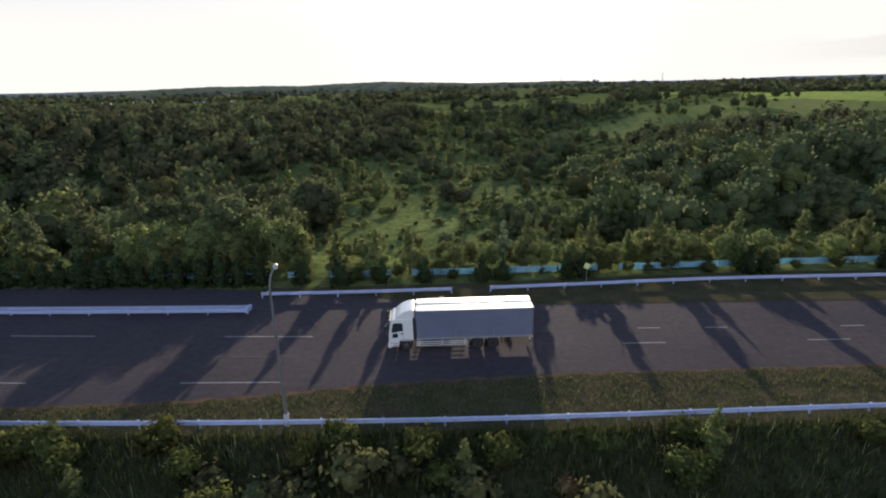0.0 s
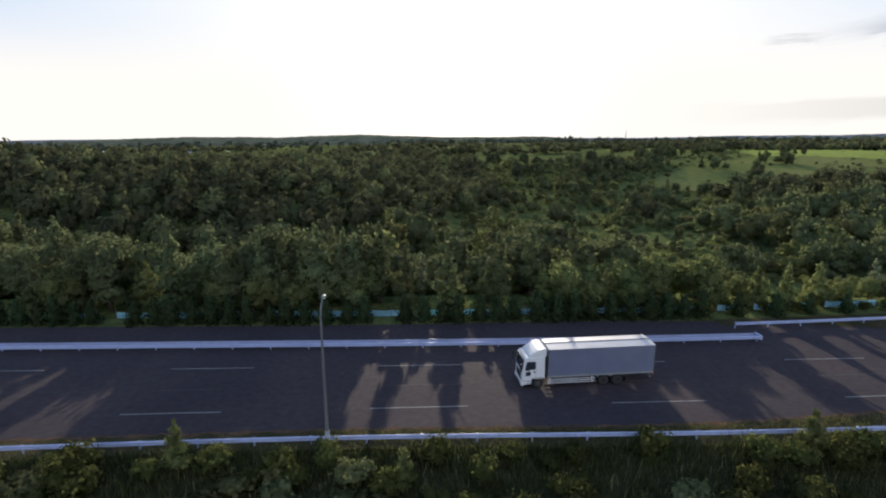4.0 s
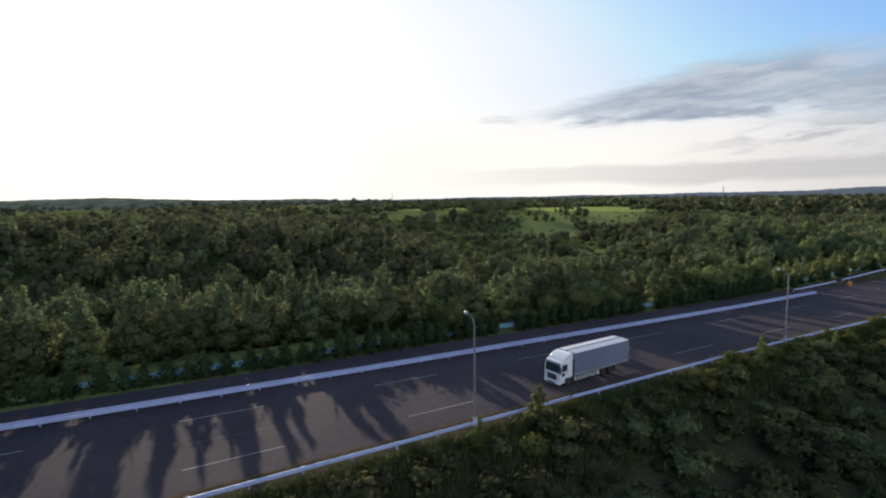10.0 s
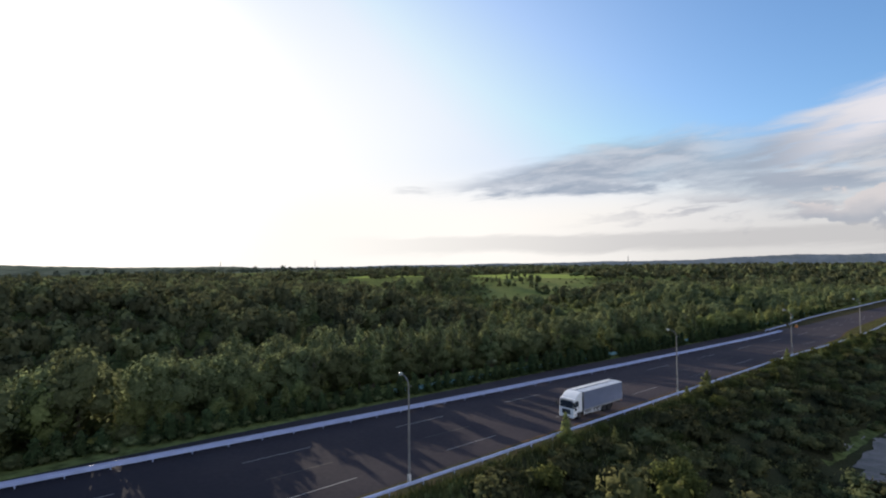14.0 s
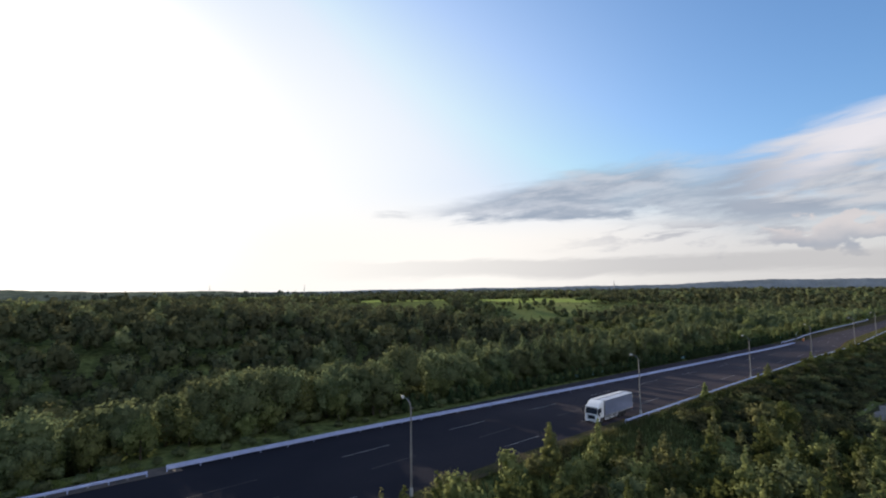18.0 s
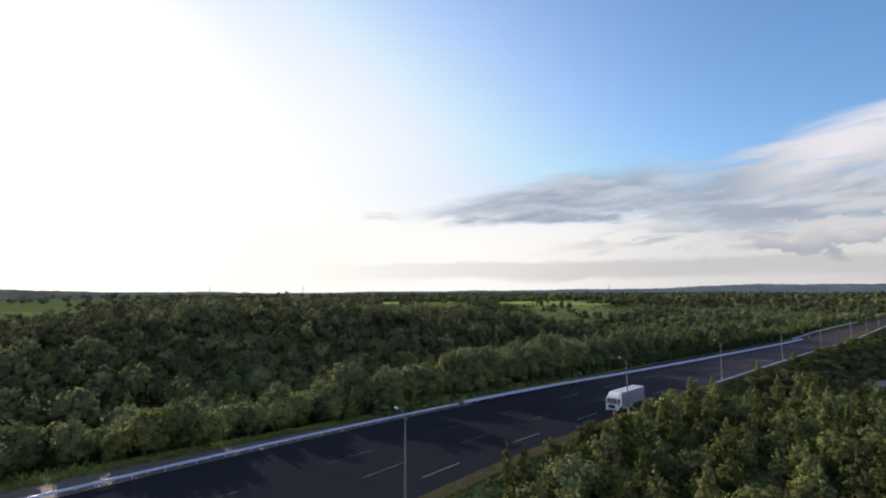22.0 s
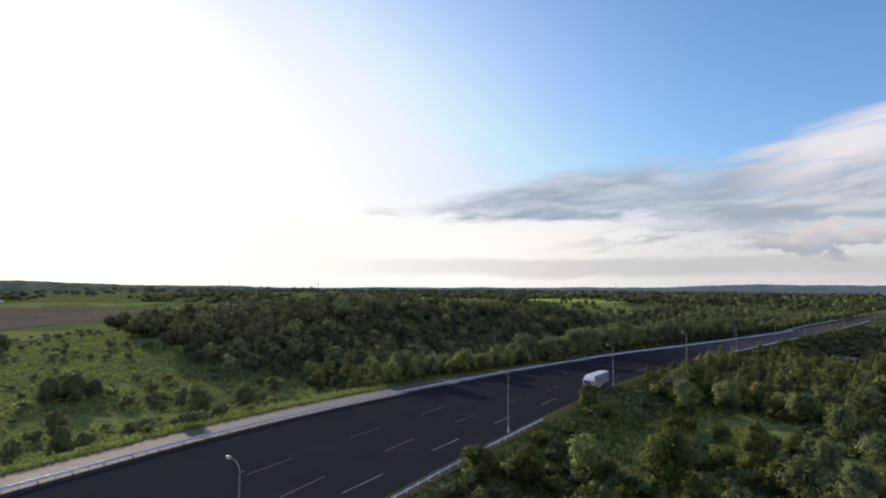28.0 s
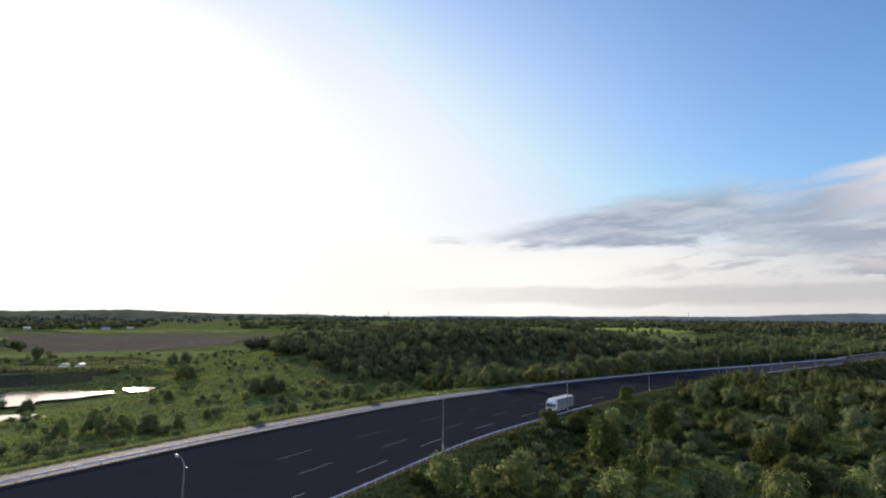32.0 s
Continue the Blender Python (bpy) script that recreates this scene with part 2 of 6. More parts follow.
M = {
    "ground": material("meadow_ground", (0.118, 0.142, 0.050), 1.0, second=(0.074, 0.092, 0.036), scale=0.05, fine=0.45, bump=0.6, bscale=2.5, spec=0.0),
    "soil_rim": material("dry_edge_earth", (0.115, 0.072, 0.050), 1.0, second=(0.070, 0.054, 0.036), scale=1.2, fine=0.4, bump=0.6, bscale=9.0, spec=0.0),
    "verge": material("verge_grass", (0.044, 0.046, 0.024), 1.0, second=(0.070, 0.058, 0.036), scale=0.5, fine=0.4, bump=0.8, bscale=6.0, spec=0.0),
    "field": material("crop_field", (0.27, 0.32, 0.085), 0.95, second=(0.20, 0.25, 0.07), scale=0.02, fine=0.15, spec=0.0),
    "field_dull": material("mown_field", (0.17, 0.18, 0.07), 0.95, second=(0.12, 0.15, 0.05), scale=0.02, fine=0.15, spec=0.0),
    "bank": material("dark_wet_bank", (0.048, 0.042, 0.034), 0.95, second=(0.060, 0.062, 0.034), scale=0.08, fine=0.3, spec=0.0),
    "soil": material("bare_soil", (0.120, 0.098, 0.086), 0.95, second=(0.098, 0.088, 0.068), scale=0.02, fine=0.2, spec=0.0),
    "asphalt": material("asphalt", (0.060, 0.051, 0.056), 0.85, second=(0.047, 0.041, 0.048), scale=0.12, fine=0.14, bump=0.15, bscale=40.0, spec=0.03),
    "paint": material("road_paint", (0.28, 0.28, 0.285), 0.9, vary=0.35, scale=3.0, fine=0.15),
    "paint_worn": material("worn_road_paint", (0.050, 0.048, 0.048), 0.9, vary=0.5, scale=2.0, fine=0.2),
    # white rails with the blue of skylit shade put into the base colour
    "rail": material("sky_tinted_rail_paint", (0.37, 0.43, 0.64), 0.5, vary=0.12, scale=1.2, fine=0.08),
    "galv": material("galvanised_steel", (0.42, 0.43, 0.44), 0.5, metal=0.6, vary=0.2, scale=2.0),
    "concrete": material("pale_concrete", (0.086, 0.069, 0.062), 0.9, second=(0.052, 0.044, 0.041), scale=0.8, fine=0.15, bump=0.3),
    "gravel": material("dark_gravel", (0.17, 0.15, 0.145), 0.95, second=(0.11, 0.105, 0.095), scale=0.6, fine=0.25, bump=0.4),
    "pole": material("lamp_pole_paint", (0.20, 0.20, 0.20), 0.5, metal=0.3, vary=0.2, scale=1.0),
    "lamp": material("lamp_housing", (0.40, 0.40, 0.39), 0.4, vary=0.1),
    "glass_lamp": material("lamp_glass", (0.8, 0.8, 0.78), 0.15, vary=0.05),
    "net": material("blue_sheet", (0.30, 0.52, 0.60), 0.6, second=(0.20, 0.42, 0.52), scale=0.8, fine=0.15, translucent=0.35),
    "post": material("fence_post", (0.16, 0.15, 0.13), 0.8, vary=0.3),
    "bark": material("bark", (0.07, 0.055, 0.04), 0.95, second=(0.11, 0.10, 0.085), scale=2.0, fine=0.3, spec=0.0),
    "leaf": material("broad_leaf", (0.160, 0.186, 0.091), 0.9, second=(0.108, 0.130, 0.064), scale=0.10, island=0.16, per_object=0.22, translucent=0.45, spec=0.0, fine=0.26, fscale=2.6, bump=0.75, bscale=2.6, bdist=0.32),
    "leaf_young": material("young_leaf", (0.200, 0.224, 0.090), 0.8, second=(0.140, 0.164, 0.066), scale=0.25, island=0.18, per_object=0.20, translucent=0.5, spec=0.0, fine=0.26, fscale=2.6, bump=0.75, bscale=2.6, bdist=0.32),
    "leaf_deep": material("deep_leaf", (0.130, 0.152, 0.072), 0.9, second=(0.095, 0.115, 0.058), scale=0.12, island=0.16, per_object=0.2, translucent=0.38, spec=0.0, fine=0.26, fscale=2.6, bump=0.75, bscale=2.6, bdist=0.32),
    "scrub": material("slope_scrub", (0.070, 0.070, 0.034), 0.95, second=(0.042, 0.046, 0.024), scale=0.12, island=0.25, translucent=0.2, spec=0.0, fine=0.26, fscale=2.6, bump=0.75, bscale=2.6, bdist=0.32),
    "litter": material("slope_ground", (0.046, 0.046, 0.026), 1.0, second=(0.034, 0.038, 0.020), scale=0.3, fine=0.3, bump=0.8, bscale=4.0, spec=0.0),
    "leaf_olive": material("olive_leaf", (0.155, 0.155, 0.068), 0.9, second=(0.108, 0.118, 0.054), scale=0.12, island=0.18, per_object=0.2, translucent=0.42, spec=0.0, fine=0.26, fscale=2.6, bump=0.75, bscale=2.6, bdist=0.32),
    "canopy": material("wood_canopy", (0.180, 0.202, 0.094), 0.95, second=(0.112, 0.132, 0.066), scale=0.05, island=0.07, translucent=0.35, spec=0.0, fine=0.18, fscale=1.4, bump=0.6, bscale=1.6, bdist=0.35),
    "canopy_deep": material("deep_canopy", (0.098, 0.108, 0.056), 0.95, second=(0.074, 0.078, 0.044), scale=0.05, island=0.07, translucent=0.35, spec=0.0, fine=0.18, fscale=1.4, bump=0.6, bscale=1.6, bdist=0.35),
    "leaf_green": material("lush_leaf", (0.100, 0.114, 0.040), 0.85, second=(0.068, 0.080, 0.029), scale=0.2, island=0.2, per_object=0.18, translucent=0.48, spec=0.0, fine=0.26, fscale=2.6, bump=0.75, bscale=2.6, bdist=0.32),
    "glade": material("glade_blade", (0.098, 0.126, 0.028), 0.9, second=(0.100, 0.116, 0.034), scale=0.1, island=0.3, translucent=0.35, spec=0.0),
    "leaf_dark": material("conifer_leaf", (0.042, 0.062, 0.028), 0.8, second=(0.034, 0.052, 0.024), scale=0.25, island=0.25, per_object=0.15, translucent=0.12, spec=0.0, fine=0.26, fscale=2.6, bump=0.75, bscale=2.6, bdist=0.32),
    "leaf_silver": material("silver_leaf", (0.22, 0.24, 0.15), 0.7, second=(0.15, 0.18, 0.09), scale=0.4, island=0.3, per_object=0.1, translucent=0.35, spec=0.0, fine=0.26, fscale=2.6, bump=0.75, bscale=2.6, bdist=0.32),
    "reed": material("reed_blade", (0.060, 0.078, 0.030), 0.8, second=(0.075, 0.078, 0.034), scale=0.3, island=0.35, translucent=0.4, spec=0.0),
    "plume": material("grass_plume", (0.24, 0.25, 0.13), 0.9, second=(0.15, 0.17, 0.08), scale=0.5, island=0.3, translucent=0.4, spec=0.0),
    "weed": material("meadow_tuft", (0.150, 0.180, 0.058), 0.85, second=(0.125, 0.158, 0.050), scale=0.08, island=0.35, translucent=0.35, spec=0.0),
    "verge_blade": material("verge_blade", (0.105, 0.115, 0.046), 0.9, second=(0.130, 0.120, 0.058), scale=0.4, island=0.3, translucent=0.25, spec=0.0),
    "water": material("pond_water", (0.02, 0.025, 0.025), 0.10, vary=0.1, bump=0.05, bscale=1.5, spec=1.0),
    # foliage made paler and greyer in the base colour to stand for haze
    "far_wood": material("hazed_wood", (0.12, 0.135, 0.10), 0.95, second=(0.065, 0.08, 0.06), scale=0.02, fine=0.3, spec=0.0),
    # hill colour has the blue-grey of distance haze mixed in
    "far_hill": material("hazed_hill", (0.13, 0.155, 0.18), 0.95, second=(0.10, 0.12, 0.135), scale=0.006, fine=0.2, spec=0.0),
    "truck_white": material("white_cab_paint", (0.70, 0.71, 0.72), 0.25, vary=0.04, scale=1.0),
    # aluminium with the blue of reflected sky put into its base colour
    "alu": material("sky_tinted_aluminium", (0.205, 0.235, 0.335), 0.30, metal=0.35, vary=0.1, scale=0.7, fine=0.05),
    "roof": material("pale_roof_sheet", (0.55, 0.55, 0.57), 0.45, metal=0.15, vary=0.1, scale=0.8, bump=0.1, bscale=3.0),
    "guard": material("silver_guard_paint", (0.62, 0.63, 0.65), 0.4, vary=0.1),
    "chrome": material("bright_metal", (0.7, 0.7, 0.7), 0.2, metal=0.9, vary=0.1),
    "rubber": material("tyre_rubber", (0.02, 0.02, 0.021), 0.85, vary=0.2, scale=4.0),
    "black": material("black_plastic", (0.02, 0.02, 0.022), 0.5, vary=0.2, scale=3.0),
    "grille": material("matt_black_grille", (0.016, 0.016, 0.018), 0.9, vary=0.2, scale=3.0, spec=0.1),
    "rim": material("dusty_steel_rim", (0.10, 0.09, 0.085), 0.6, metal=0.3, vary=0.3, scale=6.0),
    "chassis": material("chassis_grey", (0.07, 0.07, 0.075), 0.7, vary=0.3, scale=2.0),
    "window": material("dark_window_glass", (0.030, 0.036, 0.048), 0.06, vary=0.1),
    "red": material("red_lens", (0.45, 0.03, 0.02), 0.3, vary=0.1),
    "amber": material("amber_lens", (0.6, 0.25, 0.03), 0.3, vary=0.1),
    "orange": material("orange_plastic", (0.65, 0.22, 0.04), 0.55, vary=0.2, scale=4.0),
    "sign": material("pale_yellow_sign", (0.65, 0.72, 0.30), 0.5, vary=0.1, scale=3.0),
    "brown": material("dry_bush", (0.16, 0.11, 0.055), 0.8, second=(0.12, 0.10, 0.05), scale=0.4, island=0.3, per_object=0.15, translucent=0.3, spec=0.0, fine=0.26, fscale=2.6, bump=0.75, bscale=2.6, bdist=0.32),
    "house_wall": material("house_wall", (0.55, 0.55, 0.55), 0.8, vary=0.1),
    "house_roof": material("house_roof", (0.14, 0.20, 0.27), 0.6, vary=0.2),
    "mast": material("mast_steel", (0.35, 0.33, 0.33), 0.6, metal=0.3, vary=0.2),
}


def renewed(m, new_a, new_b):
    """Lets the old surface pass into fresh dark asphalt along the road."""
    nt = m.node_tree
    N, L = nt.nodes.new, nt.links.new
    p = nt.nodes["Principled BSDF"]
    old = p.inputs["Base Color"].links[0].from_socket
    geo = N("ShaderNodeNewGeometry")
    sep = N("ShaderNodeSeparateXYZ")
    L(geo.outputs["Position"], sep.inputs[0])
    noise_c = N("ShaderNodeTexNoise")
    noise_c.inputs["Scale"].default_value, noise_c.inputs["Detail"].default_value = 0.05, 4.0
    L(geo.outputs["Position"], noise_c.inputs["Vector"])
    add = N("ShaderNodeMath")
    add.operation = "MULTIPLY_ADD"
    L(noise_c.outputs[0], add.inputs[0])
    add.inputs[1].default_value = 60.0
    L(sep.outputs[0], add.inputs[2])
    rmp = N("ShaderNodeMapRange")
    rmp.interpolation_type = "SMOOTHSTEP"
    L(add.outputs[0], rmp.inputs[0])
    for k, v in ((1, -60.0), (2, -215.0), (3, 0.0), (4, 1.0)):
        rmp.inputs[k].default_value = v
    noise_d = N("ShaderNodeTexNoise")
    noise_d.inputs["Scale"].default_value, noise_d.inputs["Detail"].default_value = 0.15, 5.0
    L(geo.outputs["Position"], noise_d.inputs["Vector"])
    fresh = N("ShaderNodeMix")
    fresh.data_type = "RGBA"
    L(noise_d.outputs[0], fresh.inputs[0])
    fresh.inputs[6].default_value, fresh.inputs[7].default_value = (*new_a, 1), (*new_b, 1)
    out = N("ShaderNodeMix")
    out.data_type = "RGBA"
    L(rmp.outputs[0], out.inputs[0])
    L(old, out.inputs[6])
    L(fresh.outputs[2], out.inputs[7])
    L(out.outputs[2], p.inputs["Base Color"])
    sheen = N("ShaderNodeMapRange")
    L(rmp.outputs[0], sheen.inputs[0])
    sheen.inputs[3].default_value, sheen.inputs[4].default_value = 0.03, 0.0
    L(sheen.outputs[0], p.inputs["Specular IOR Level"])


renewed(M["asphalt"], (0.024, 0.025, 0.032), (0.018, 0.019, 0.025))


# ---------------------------------------------------------------- mesh helpers
def mesh_of(name, verts, faces, mat, smooth=False):
    me = bpy.data.meshes.new(name)
    me.from_pydata([tuple(v) for v in verts], [], [tuple(f) for f in faces])
    me.materials.append(mat)
    if smooth:
        me.polygons.foreach_set("use_smooth", [True] * len(me.polygons))
    me.update()
    return me


def quads_mesh(name, v, mat, n=4):
    """A mesh from an (k, n, 3) array of loose faces."""
    k = len(v)
    me = bpy.data.meshes.new(name)
    me.vertices.add(k * n)
    me.vertices.foreach_set("co", np.asarray(v, np.float32).reshape(-1))
    me.loops.add(k * n)
    me.loops.foreach_set("vertex_index", np.arange(k * n, dtype=np.int32))
    me.polygons.add(k)
    me.polygons.foreach_set("loop_start", np.arange(0, k * n, n, dtype=np.int32))
    me.polygons.foreach_set("loop_total", np.full(k, n, np.int32))
    me.materials.append(mat)
    me.update(calc_edges=True)
    return me


def indexed_mesh(name, v, q, mat, nor=None):
    """A smooth mesh from points and four-cornered faces, with its own normals where given."""
    k = len(q)
    me = bpy.data.meshes.new(name)
    me.vertices.add(len(v))
    me.vertices.foreach_set("co", np.asarray(v, np.float32).reshape(-1))
    me.loops.add(k * 4)
    me.loops.foreach_set("vertex_index", np.asarray(q, np.int32).reshape(-1))
    me.polygons.add(k)
    me.polygons.foreach_set("loop_start", np.arange(0, k * 4, 4, dtype=np.int32))
    me.polygons.foreach_set("loop_total", np.full(k, 4, np.int32))
    me.polygons.foreach_set("use_smooth", np.ones(k, dtype=bool))
    me.materials.append(mat)
    me.update(calc_edges=True)
    if nor is not None:
        me.normals_split_custom_set_from_vertices(nor.tolist())
    return me


def part(name, bm, mat, parent, label=""):
    """Links a bmesh as one mesh object under a thing or a part."""
    me = bpy.data.meshes.new(name)
    bm.to_mesh(me)
    bm.free()
    me.materials.append(mat)
    return child(name, me, parent, label)


def child(name, me, parent, label=""):
    ob = new(name, me)
    ob.parent = parent
    if label:
        ob["label"] = label
    return ob


def box(bm, cx, cy, cz, sx, sy, sz, bevel=0.0):
    """Adds a box, with bevelled edges where asked."""
    r = bmesh.ops.create_cube(bm, size=1.0)
    vs = r["verts"]
    bmesh.ops.scale(bm, vec=(sx, sy, sz), verts=vs)
    bmesh.ops.translate(bm, vec=(cx, cy, cz), verts=vs)
    if bevel:
        es = {e for v in vs for e in v.link_edges}
        bmesh.ops.bevel(bm, geom=list(es), offset=bevel, segments=2, affect="EDGES", profile=0.5)
    return bm


def tube(bm, pts, radii, sides=10, cap=True):
    """Adds a round bar along points."""
    rings = []
    for i, p in enumerate(pts):
        p = Vector(p)
        a = Vector(pts[max(i - 1, 0)])
        b = Vector(pts[min(i + 1, len(pts) - 1)])
        d = (b - a).normalized()
        u = d.orthogonal().normalized() if abs(d.z) > 0.9 else d.cross(Vector((0, 0, 1))).normalized()
        if abs(d.z) > 0.9:
            u = Vector((1, 0, 0)) - d * d.x
            u.normalize()
        w = d.cross(u)
        r = radii[i] if isinstance(radii, (list, tuple)) else radii
        rings.append([bm.verts.new(p + (u * math.cos(2 * math.pi * k / sides) + w * math.sin(2 * math.pi * k / sides)) * r) for k in range(sides)])
    for a, b in zip(rings, rings[1:]):
        for k in range(sides):
            bm.faces.new((a[k], a[(k + 1) % sides], b[(k + 1) % sides], b[k]))
    if cap:
        bm.faces.new(rings[0][::-1])
        bm.faces.new(rings[-1])
    return bm


def lathe_y(bm, profile, sides=20):
    """Adds a wheel-like body turned round the y axis from (radius, y) pairs."""
    rings = []
    for r, y in profile:
        rings.append([bm.verts.new((r * math.cos(2 * math.pi * k / sides), y, r * math.sin(2 * math.pi * k / sides))) for k in range(sides)])
    for a, b in zip(rings, rings[1:]):
        for k in range(sides):
            bm.faces.new((a[k], a[(k + 1) % sides], b[(k + 1) % sides], b[k]))
    bm.faces.new(rings[0][::-1])
    bm.faces.new(rings[-1])
    bmesh.ops.recalc_face_normals(bm, faces=bm.faces)
    return bm


# ---------------------------------------------------------------- the plan
def smooth_line(points):
    """y over x, gliding through the points."""
    p = sorted(points)
    xs, ys = np.array([a for a, _ in p], float), np.array([b for _, b in p], float)
    sl = np.gradient(ys, xs)

    def at(x):
        x = np.asarray(x, float)
        i = np.clip(np.searchsorted(xs, x) - 1, 0, len(xs) - 2)
        h = xs[i + 1] - xs[i]
        t = (x - xs[i]) / h
        tt, ttt = t * t, t * t * t
        out = (2 * ttt - 3 * tt + 1) * ys[i] + (ttt - 2 * tt + t) * h * sl[i] + (-2 * ttt + 3 * tt) * ys[i + 1] + (ttt - tt) * h * sl[i + 1]
        out = np.where(x < xs[0], ys[0] + (x - xs[0]) * sl[0], out)
        return np.where(x > xs[-1], ys[-1] + (x - xs[-1]) * sl[-1], out)

    return at


near_rail = smooth_line([(1200, 90), (600, 60), (300, 44.5), (126, 37), (70, 33.6), (35, 31.5), (3, 29.3), (-25, 28.5), (-60, 28.8), (-90, 28.1), (-128, 27.0),
                         (-170, 25.7), (-200, 24.8), (-230, 22.4), (-276, 16.8), (-322, 6.0), (-347, -0.6), (-378, -10.4), (-405, -22.8), (-435, -37.5),
                         (-470, -57), (-540, -106), (-640, -190)])
near_edge = smooth_line([(1200, 94), (600, 64), (300, 48.5), (126, 41.5), (70, 39.0), (38, 37.2), (26, 36.4), (13, 35.5), (5, 34.7), (-1, 33.9), (-11, 32.1), (-25, 30.7),
                         (-60, 30.5), (-90, 29.8), (-128, 28.7), (-170, 27.4), (-200, 26.4), (-230, 24.0), (-276, 18.4), (-322, 7.6), (-347, 1.0),
                         (-378, -8.8), (-405, -21.2), (-435, -35.9), (-470, -55.4), (-540, -104.4), (-640, -188.4)])
barrier = smooth_line([(100, 48.6), (-16, 46.2), (-40, 45.8), (-77, 46.3), (-110, 46.9), (-143, 47.8), (-176, 49.2), (-207, 50.8), (-235, 51.2),
                       (-265, 50.4), (-295, 48.4), (-325, 45), (-350, 41.0), (-375, 35.2), (-395, 28.8), (-415, 21.8), (-435, 13.8), (-455, 5.0), (-490, -13),
                       (-540, -44), (-640, -122)])
far_edge_r = smooth_line([(1200, 104), (600, 75), (300, 60), (126, 51.8), (49, 50.4), (28, 49.6), (13, 49.2), (2, 49.8), (-10, 52.2), (-22, 53.2), (-60, 53.4), (-120, 54.6), (-165, 54.6), (-200, 54.0), (-260, 53)])
far_rail = smooth_line([(1200, 112), (600, 82), (300, 66.5), (126, 58.4), (53, 55.7), (30, 54.4), (17, 53.0), (4, 51.7), (-17, 50.4), (-40, 50.2)])
BARRIER_END, CURVE_X = -15.8, -238.0


def far_edge(x):
    x = np.asarray(x, float)
    k = np.clip((x + 245) / 15, 0, 1)
    return (barrier(x) + 0.5) * (1 - k) + far_edge_r(x) * k


def shoulder(x):
    """Width of the concrete strip behind the rail of the bend."""
    x = np.asarray(x, float)
    return 2.4 + 4.6 * np.clip((-250 - x) / 80, 0, 1)


def wave(x, y, s, seed=0.0):
    """A smooth uneven field of about unit height, s metres across."""
    a = np.sin(x / s * 2.1 + 1.3 * np.sin(y / s * 1.7 + seed) + seed * 3.1)
    b = np.sin(y / s * 2.3 + 1.1 * np.sin(x / s * 1.3 + seed * 2.0) + seed * 1.7)
    c = np.sin((x + y) / s * 3.7 + seed) * np.sin((x - y) / s * 3.1 + 2 * seed)
    return (a + b + 0.6 * c) / 2.6


def step(x, lo, hi):
    t = np.clip((x - lo) / (hi - lo), 0, 1)
    return t * t * (3 - 2 * t)


wood_crest = smooth_line([(-480, -8), (-430, -6.5), (-385, -3.5), (-350, 2), (-300, 7.5), (-240, 10.5), (-200, 10), (-150, 7.5), (-110, 6), (-70, 2.5), (-40, -3), (-10, -8), (60, -9)])
POND = (-474.0, 156.0, -6.6)


def ground_z(x, y):
    x, y = np.asarray(x, float), np.asarray(y, float)
    g, f = near_rail(x), far_edge(x)
    south = g - 0.3 - y
    north = y - f
    zs = -np.minimum(np.maximum(south, 0) * 0.30, 3.2 + 2.8 * step(x, -250, -130)) + 0.35 * wave(x, y, 9, 1.0) * step(south, 2, 10) + 0.8 * wave(x, y, 40, 2.0) * step(south, 10, 40)
    zs = zs + 4.0 * step(south, 60, 400)
    lip = np.where(x < -240, shoulder(x) + 1.6, 9.0)
    low = -7.0 + 1.5 * step(x, -200, -330) + 1.6 * step(x, 40, 130)
    crest = step(y, 92, 172) * (1 - 0.5 * step(y, 235, 330)) * (1 - step(y, 400, 700))
    hill = np.maximum(wood_crest(x) - low, 0) * crest
    hill = hill + 6.0 * np.exp(-(((x - 95) / 55) ** 4 + ((y - 140) / 34) ** 2)) + 4.5 * np.exp(-(((x - 150) / 75) ** 4 + ((y - 188) / 24) ** 2))
    valley = low + hill + 1.2 * wave(x, y, 55, 3.0) + 0.4 * wave(x, y, 17, 4.0)
    rise = 9.0 * step(y, 195, 330) * step(x, -330, -60) * (1 - np.minimum(hill / 14, 1)) + 3.5 * step(y, 330, 900) * step(x, -60, -330)
    far = 2.0 * step(y, 500, 1700) + 2.0 * wave(x, y, 420, 5.0) * step(y, 400, 1200)
    far = far + 5.0 * np.exp(-(((x - 300) / 190) ** 2 + ((y - 440) / 150) ** 2))
    west = 14 * np.exp(-(((x + 760) / 200) ** 2 + ((y - 620) / 240) ** 2))
    zn = (valley + rise + far + west) * step(north, lip, lip + 24)
    d = np.hypot(x - POND[0], (y - POND[1]) * 1.0)
    zn = zn + (POND[2] - 0.9 - zn) * (1 - step(d, 36, 62))
    zn = zn + (POND[2] - 0.8 - zn) * (1 - step(np.hypot(x + 427, y - 164), 7, 15))
    zn = zn + 4.4 * step(y, 196, 210) * (1 - step(y, 300, 420)) * step(x, -400, -424)
    z = np.where(y < g - 0.3, zs, np.where(north > 0, zn, 0.0))
    return z - 0.07


